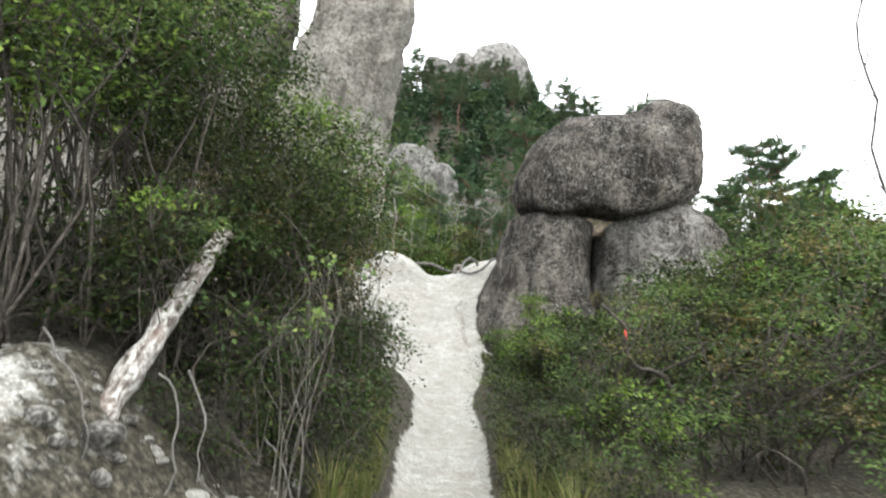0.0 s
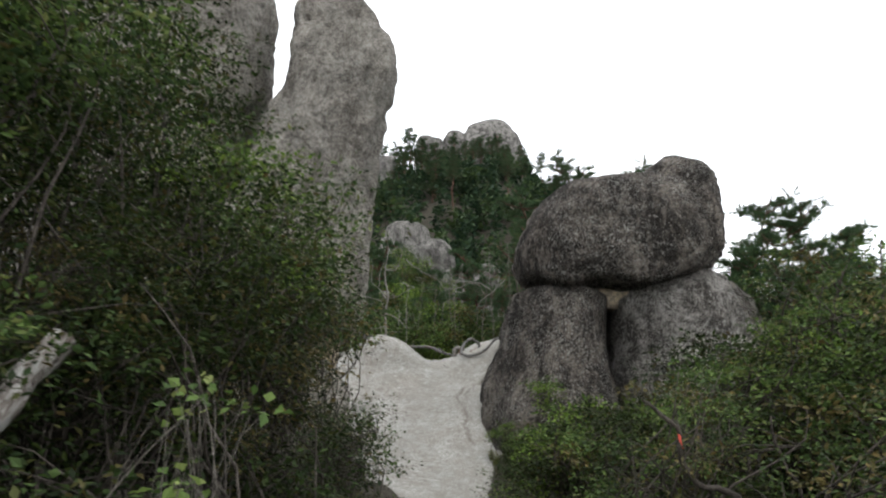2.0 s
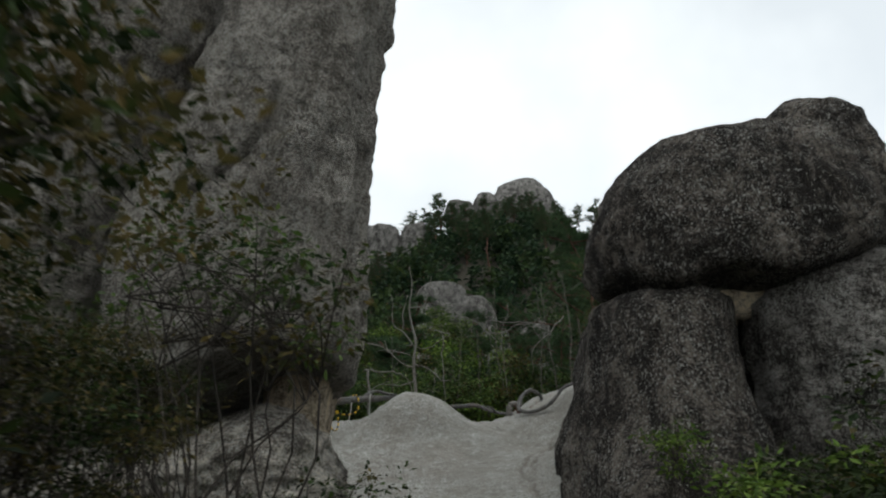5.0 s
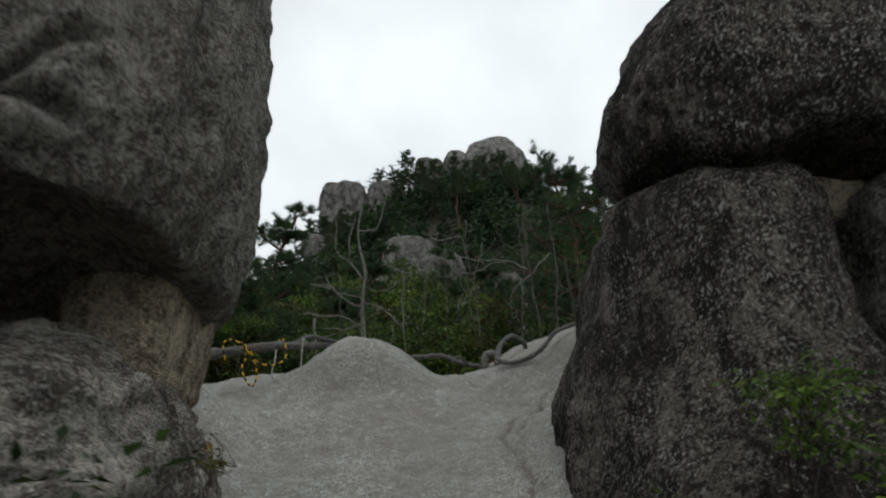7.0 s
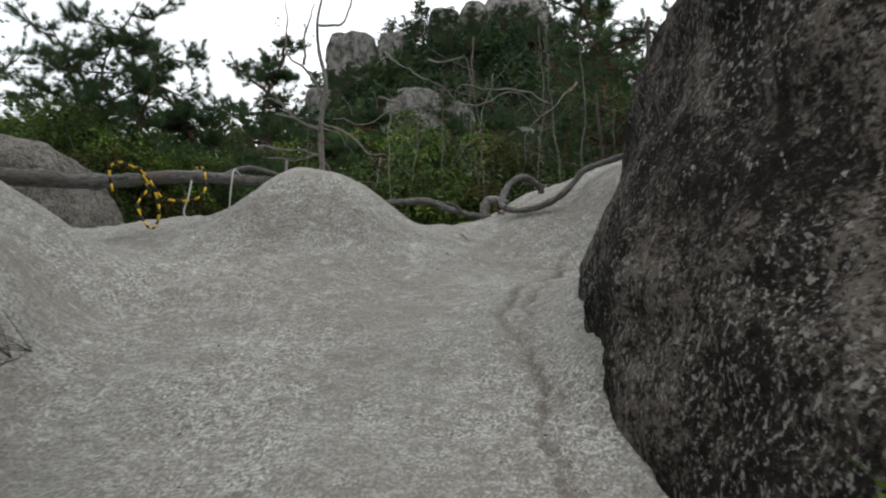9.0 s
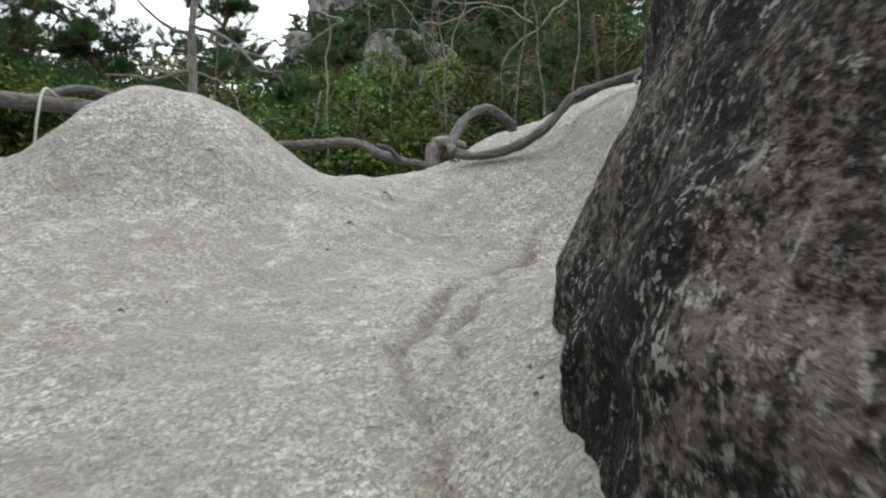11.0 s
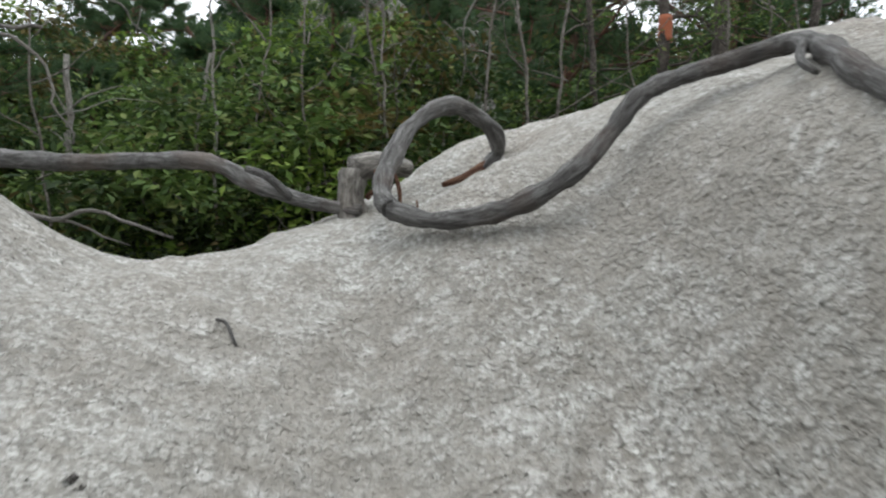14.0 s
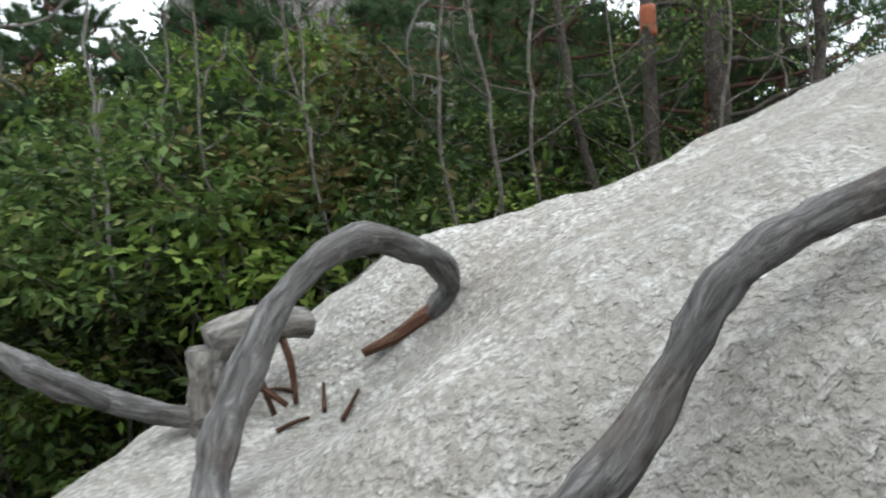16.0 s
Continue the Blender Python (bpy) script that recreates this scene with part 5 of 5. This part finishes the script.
for pts, r in ((((-2.9, 20.0, 1.2), (-2.88, 20.0, 2.6), (-2.9, 20.0, 3.9), (-2.92, 20.0, 5.2)), 0.045), (((-1.3, 19.0, 1.3), (-1.45, 19.0, 2.8), (-1.37, 19.0, 4.1), (-1.28, 19.0, 4.95)), 0.022), (((-0.2, 19.1, 1.3), (-0.25, 19.1, 2.8), (-0.2, 19.1, 4.1), (-0.12, 19.1, 5.2)), 0.03)):
    ob = tagged(new("dead_snag"), "standing grey dead stem with broken branches", "dead tree", "dead stems")
    limb("trunk", pts, r, 0.6 * r, wood_dead, ob, 20, 7, 0.2, kinks=0.05)
    g = np.random.default_rng(int(r * 1000))
    for q in range(5):
        b0 = Vector(pts[1]).lerp(Vector(pts[3]), g.uniform(0.2, 0.95))
        d = Vector((g.normal() * 0.35, g.normal() * 0.15, 0.1 + abs(g.normal()) * 0.15))
        limb("branch", [b0, b0 + d * 0.5 + Vector((0, 0, 0.05)), b0 + d], 0.3 * r, 0.12 * r, wood_dead, ob, 8, 5, 0.1, kinks=0.05)

# dark trunks with thin crowns at the end of the saddle
def thin_tree(label, foot, top, r, seed, band=None):
    root = tagged(new("forest_tree"), label, "tree", "dark trunks by the saddle")
    f, t2 = Vector(foot), Vector(top)
    g = np.random.default_rng(seed)
    limb("trunk", [f, f.lerp(t2, 0.35) + Vector((0.04, 0, 0)), f.lerp(t2, 0.7) - Vector((0.05, 0, 0)), t2], r, 0.4 * r, bark, root, 30, 9, 0.25, kinks=0.04)
    ends = []
    for k in range(9):
        b0 = f.lerp(t2, 0.4 + 0.06 * k)
        d = Vector((g.choice((-1, 1)) * g.uniform(0.5, 1.4), g.normal() * 0.5, g.uniform(0.2, 0.9)))
        limb("branch", [b0, b0 + 0.5 * d - Vector((0, 0, 0.06)), b0 + d], 0.22 * r, 0.04 * r, bark, root, 12, 5, 0.2, kinks=0.08)
        ends += [tuple(b0 + d * u + Vector(g.normal(size=3)) * 0.14) for u in (0.5, 0.65, 0.8, 0.9, 1.0, 1.05)]
    v, fc = leaf_cloud(ends, 26, 0.22, 0.055, 0.028, seed=seed)
    part("foliage", mesh_np("forest_tree_foliage", v, fc, leaf_mid, False), root)
    if band:
        limb("band", [Vector(band), Vector(band) + Vector((0, 0, 0.12)), Vector(band) + Vector((0.005, 0, 0.24))], 0.062, 0.06, paint_orange, root, 6, 10, 0.1, "orange-red painted band")


thin_tree("dark forest tree with an orange-red band on the trunk", (2.5, 19.45, 1.2), (2.75, 19.5, 7.2), 0.08, 331, (2.64, 19.46, 5.2))
thin_tree("dark thick-trunked forest tree beside the saddle", (2.95, 19.45, 1.2), (3.35, 19.5, 7.6), 0.12, 333)
thin_tree("slim dark forest tree beside the saddle", (3.9, 19.6, 1.2), (4.25, 19.6, 7.0), 0.07, 337)
thin_tree("leaning dark forest tree beside the saddle", (2.3, 19.2, 1.6), (1.85, 19.2, 5.9), 0.05, 339)

# thin bare saplings in front of the forest
bare_stem = tagged(new("bare_sapling"), "thin pale bare-stemmed sapling at the forest edge", "tree", "saplings at the forest edge")
limb("trunk", [(0, 0, -0.2), (0.04, 0, 0.9), (-0.05, 0.02, 1.9), (0.06, 0, 2.9), (0.02, 0, 3.9)], 0.016, 0.005, bark_pale, bare_stem, 26, 6, 0.2, kinks=0.04)
g = np.random.default_rng(301)
for k in range(9):
    b0 = Vector((0.02, 0, 0.9 + 0.32 * k))
    d = Vector((g.choice((-1, 1)) * g.uniform(0.25, 0.7), g.normal() * 0.2, g.uniform(0.1, 0.6)))
    limb("branch", [b0, b0 + d * 0.5 + Vector((0, 0, -0.05)), b0 + d], 0.007, 0.002, bark_pale, bare_stem, 10, 4, 0.2, kinks=0.05)
bare_stem = settle(bare_stem, 0.9, 17.9)
for k, (x, y, sc) in enumerate(((0.45, 17.7, 0.9), (1.25, 18.1, 1.1), (1.9, 17.9, 0.8), (-0.3, 17.9, 1.0), (-1.1, 18.2, 1.15), (2.5, 18.6, 1.1), (3.1, 18.4, 1.0), (0.1, 18.5, 1.25), (-1.9, 17.8, 0.95), (3.7, 19.2, 1.2), (1.6, 18.8, 1.3))):
    put(bare_stem, x, y, sc, 40 + 71 * k, 0, g.normal() * 5)

# marker tape on a branch and bare twigs over the gully
tape_branch = tagged(new("marked_branch"), "gnarled grey branch with a red marker tape tied on", "branch")
limb("stem", [(2.2, 6.0, 0.3), (2.22, 6.0, 0.8), (2.18, 6.0, 1.13), (1.95, 6.0, 1.4), (1.66, 6.0, 1.55), (1.58, 6.0, 1.85), (1.4, 6.05, 2.05)], 0.034, 0.012, bark, tape_branch, 26, 8, kinks=0.05)
limb("side_branch", [(2.2, 6.0, 1.1), (2.55, 6.0, 1.3), (2.8, 6.0, 1.5), (3.0, 6.0, 1.75)], 0.018, 0.006, wood_dead, tape_branch, 16, 6, kinks=0.05)
limb("side_branch", [(2.45, 6.1, 0.5), (2.5, 6.1, 1.0), (2.4, 6.1, 1.5), (2.28, 6.1, 1.95)], 0.02, 0.008, bark, tape_branch, 16, 6, kinks=0.05)
limb("tape", [(1.6, 5.98, 1.82), (1.6, 5.97, 1.78), (1.615, 5.98, 1.73)], 0.012, 0.006, tape_red, tape_branch, 8, 6, 0.5, "red marker tape")
bare = tagged(new("bare_twig_tree"), "thin bare-branched sapling above the bushes", "tree")
limb("trunk", [(2.5, 3.6, 0.6), (2.4, 3.5, 1.8), (2.3, 3.5, 2.6), (2.22, 3.5, 3.3), (2.25, 3.5, 4.2)], 0.012, 0.005, bark, bare, 20, 6, kinks=0.05)
for q in (((2.3, 3.5, 2.5), (2.15, 3.5, 2.8), (2.0, 3.5, 3.2), (1.85, 3.5, 3.6)), ((2.25, 3.5, 3.0), (2.1, 3.52, 3.3), (2.05, 3.5, 3.7)), ((2.23, 3.5, 3.2), (2.35, 3.5, 3.5), (2.4, 3.5, 3.8))):
    limb("branch", q, 0.005, 0.002, bark, bare, 10, 4, kinks=0.05)


# rubble and bare roots on the bank beside the path
for k in range(60):
    g = np.random.default_rng(200 + k)
    if k < 36:
        x, y = -1.75 + 0.95 * g.uniform(), 2.0 + 1.0 * g.uniform()
    else:
        x, y = -0.85 + 0.4 * g.uniform(), 2.7 + 0.9 * g.uniform()
    r = 0.014 + 0.05 * g.uniform() ** 2
    z = surface(x, y)
    boulder("bank_stone", rock_rubble, "pale angular granite stone on the bank", [loft([(z - 0.5 * r, x, y, 0.8 * r, 0.7 * r), (z, x, y, 1.2 * r, r), (z + 0.5 * r, x, y, 0.9 * r, 0.8 * r), (z + 0.75 * r, x, y, 0.3 * r, 0.3 * r)], 11, 7, 2.0, 2.2 * r, 60.0 + k * 5, fine=0.9 * r)], "stone")["group"] = "bank stones"
for k, pts in enumerate((((-1.12, 2.75, 1.35), (-1.0, 2.68, 1.15), (-0.98, 2.62, 0.98), (-1.05, 2.55, 0.9)), ((-1.05, 2.85, 1.35), (-0.92, 2.72, 1.15), (-0.9, 2.66, 0.95)), ((-0.75, 3.0, 1.1), (-0.62, 2.95, 0.95), (-0.5, 3.0, 0.78)), ((-1.5, 2.5, 1.5), (-1.3, 2.4, 1.3), (-1.2, 2.3, 1.1)))):
    ob = tagged(new("exposed_root"), "thin pale exposed root hanging from the bank", "tree root", "exposed roots")
    limb("strand", pts, 0.0055, 0.003, wood_dead, ob, 12, 6, kinks=0.05)


def granite_chips():
    """Loose grit and flakes on the granite."""
    g = np.random.default_rng(91)
    vs, fs = [], []
    for k in range(420):
        x, y = g.uniform(-1.6, 0.8), g.uniform(9.3, 15.0)
        r = 0.003 + 0.009 * g.uniform() ** 4
        c = np.array([x, y, surface(x, y)])
        o = g.normal(size=(6, 3)) * r * [1, 1, 0.35] * 0.4 + np.array([(1, 0, 0), (0, 1, 0), (-1, 0, 0), (0, -1, 0), (0, 0, 0.7), (0, 0, -0.7)]) * r
        vs.append(c + o)
        fs.append(np.array([(0, 1, 4), (1, 2, 4), (2, 3, 4), (3, 0, 4), (1, 0, 5), (2, 1, 5), (3, 2, 5), (0, 3, 5)]) + 6 * k)
    ob = new("granite_chips", mesh_np("granite_chips", np.concatenate(vs), np.concatenate(fs), rock_rubble, False))
    tagged(ob, "loose granite grit and flakes on the bare slope", "grit", kind="stuff")


granite_chips()
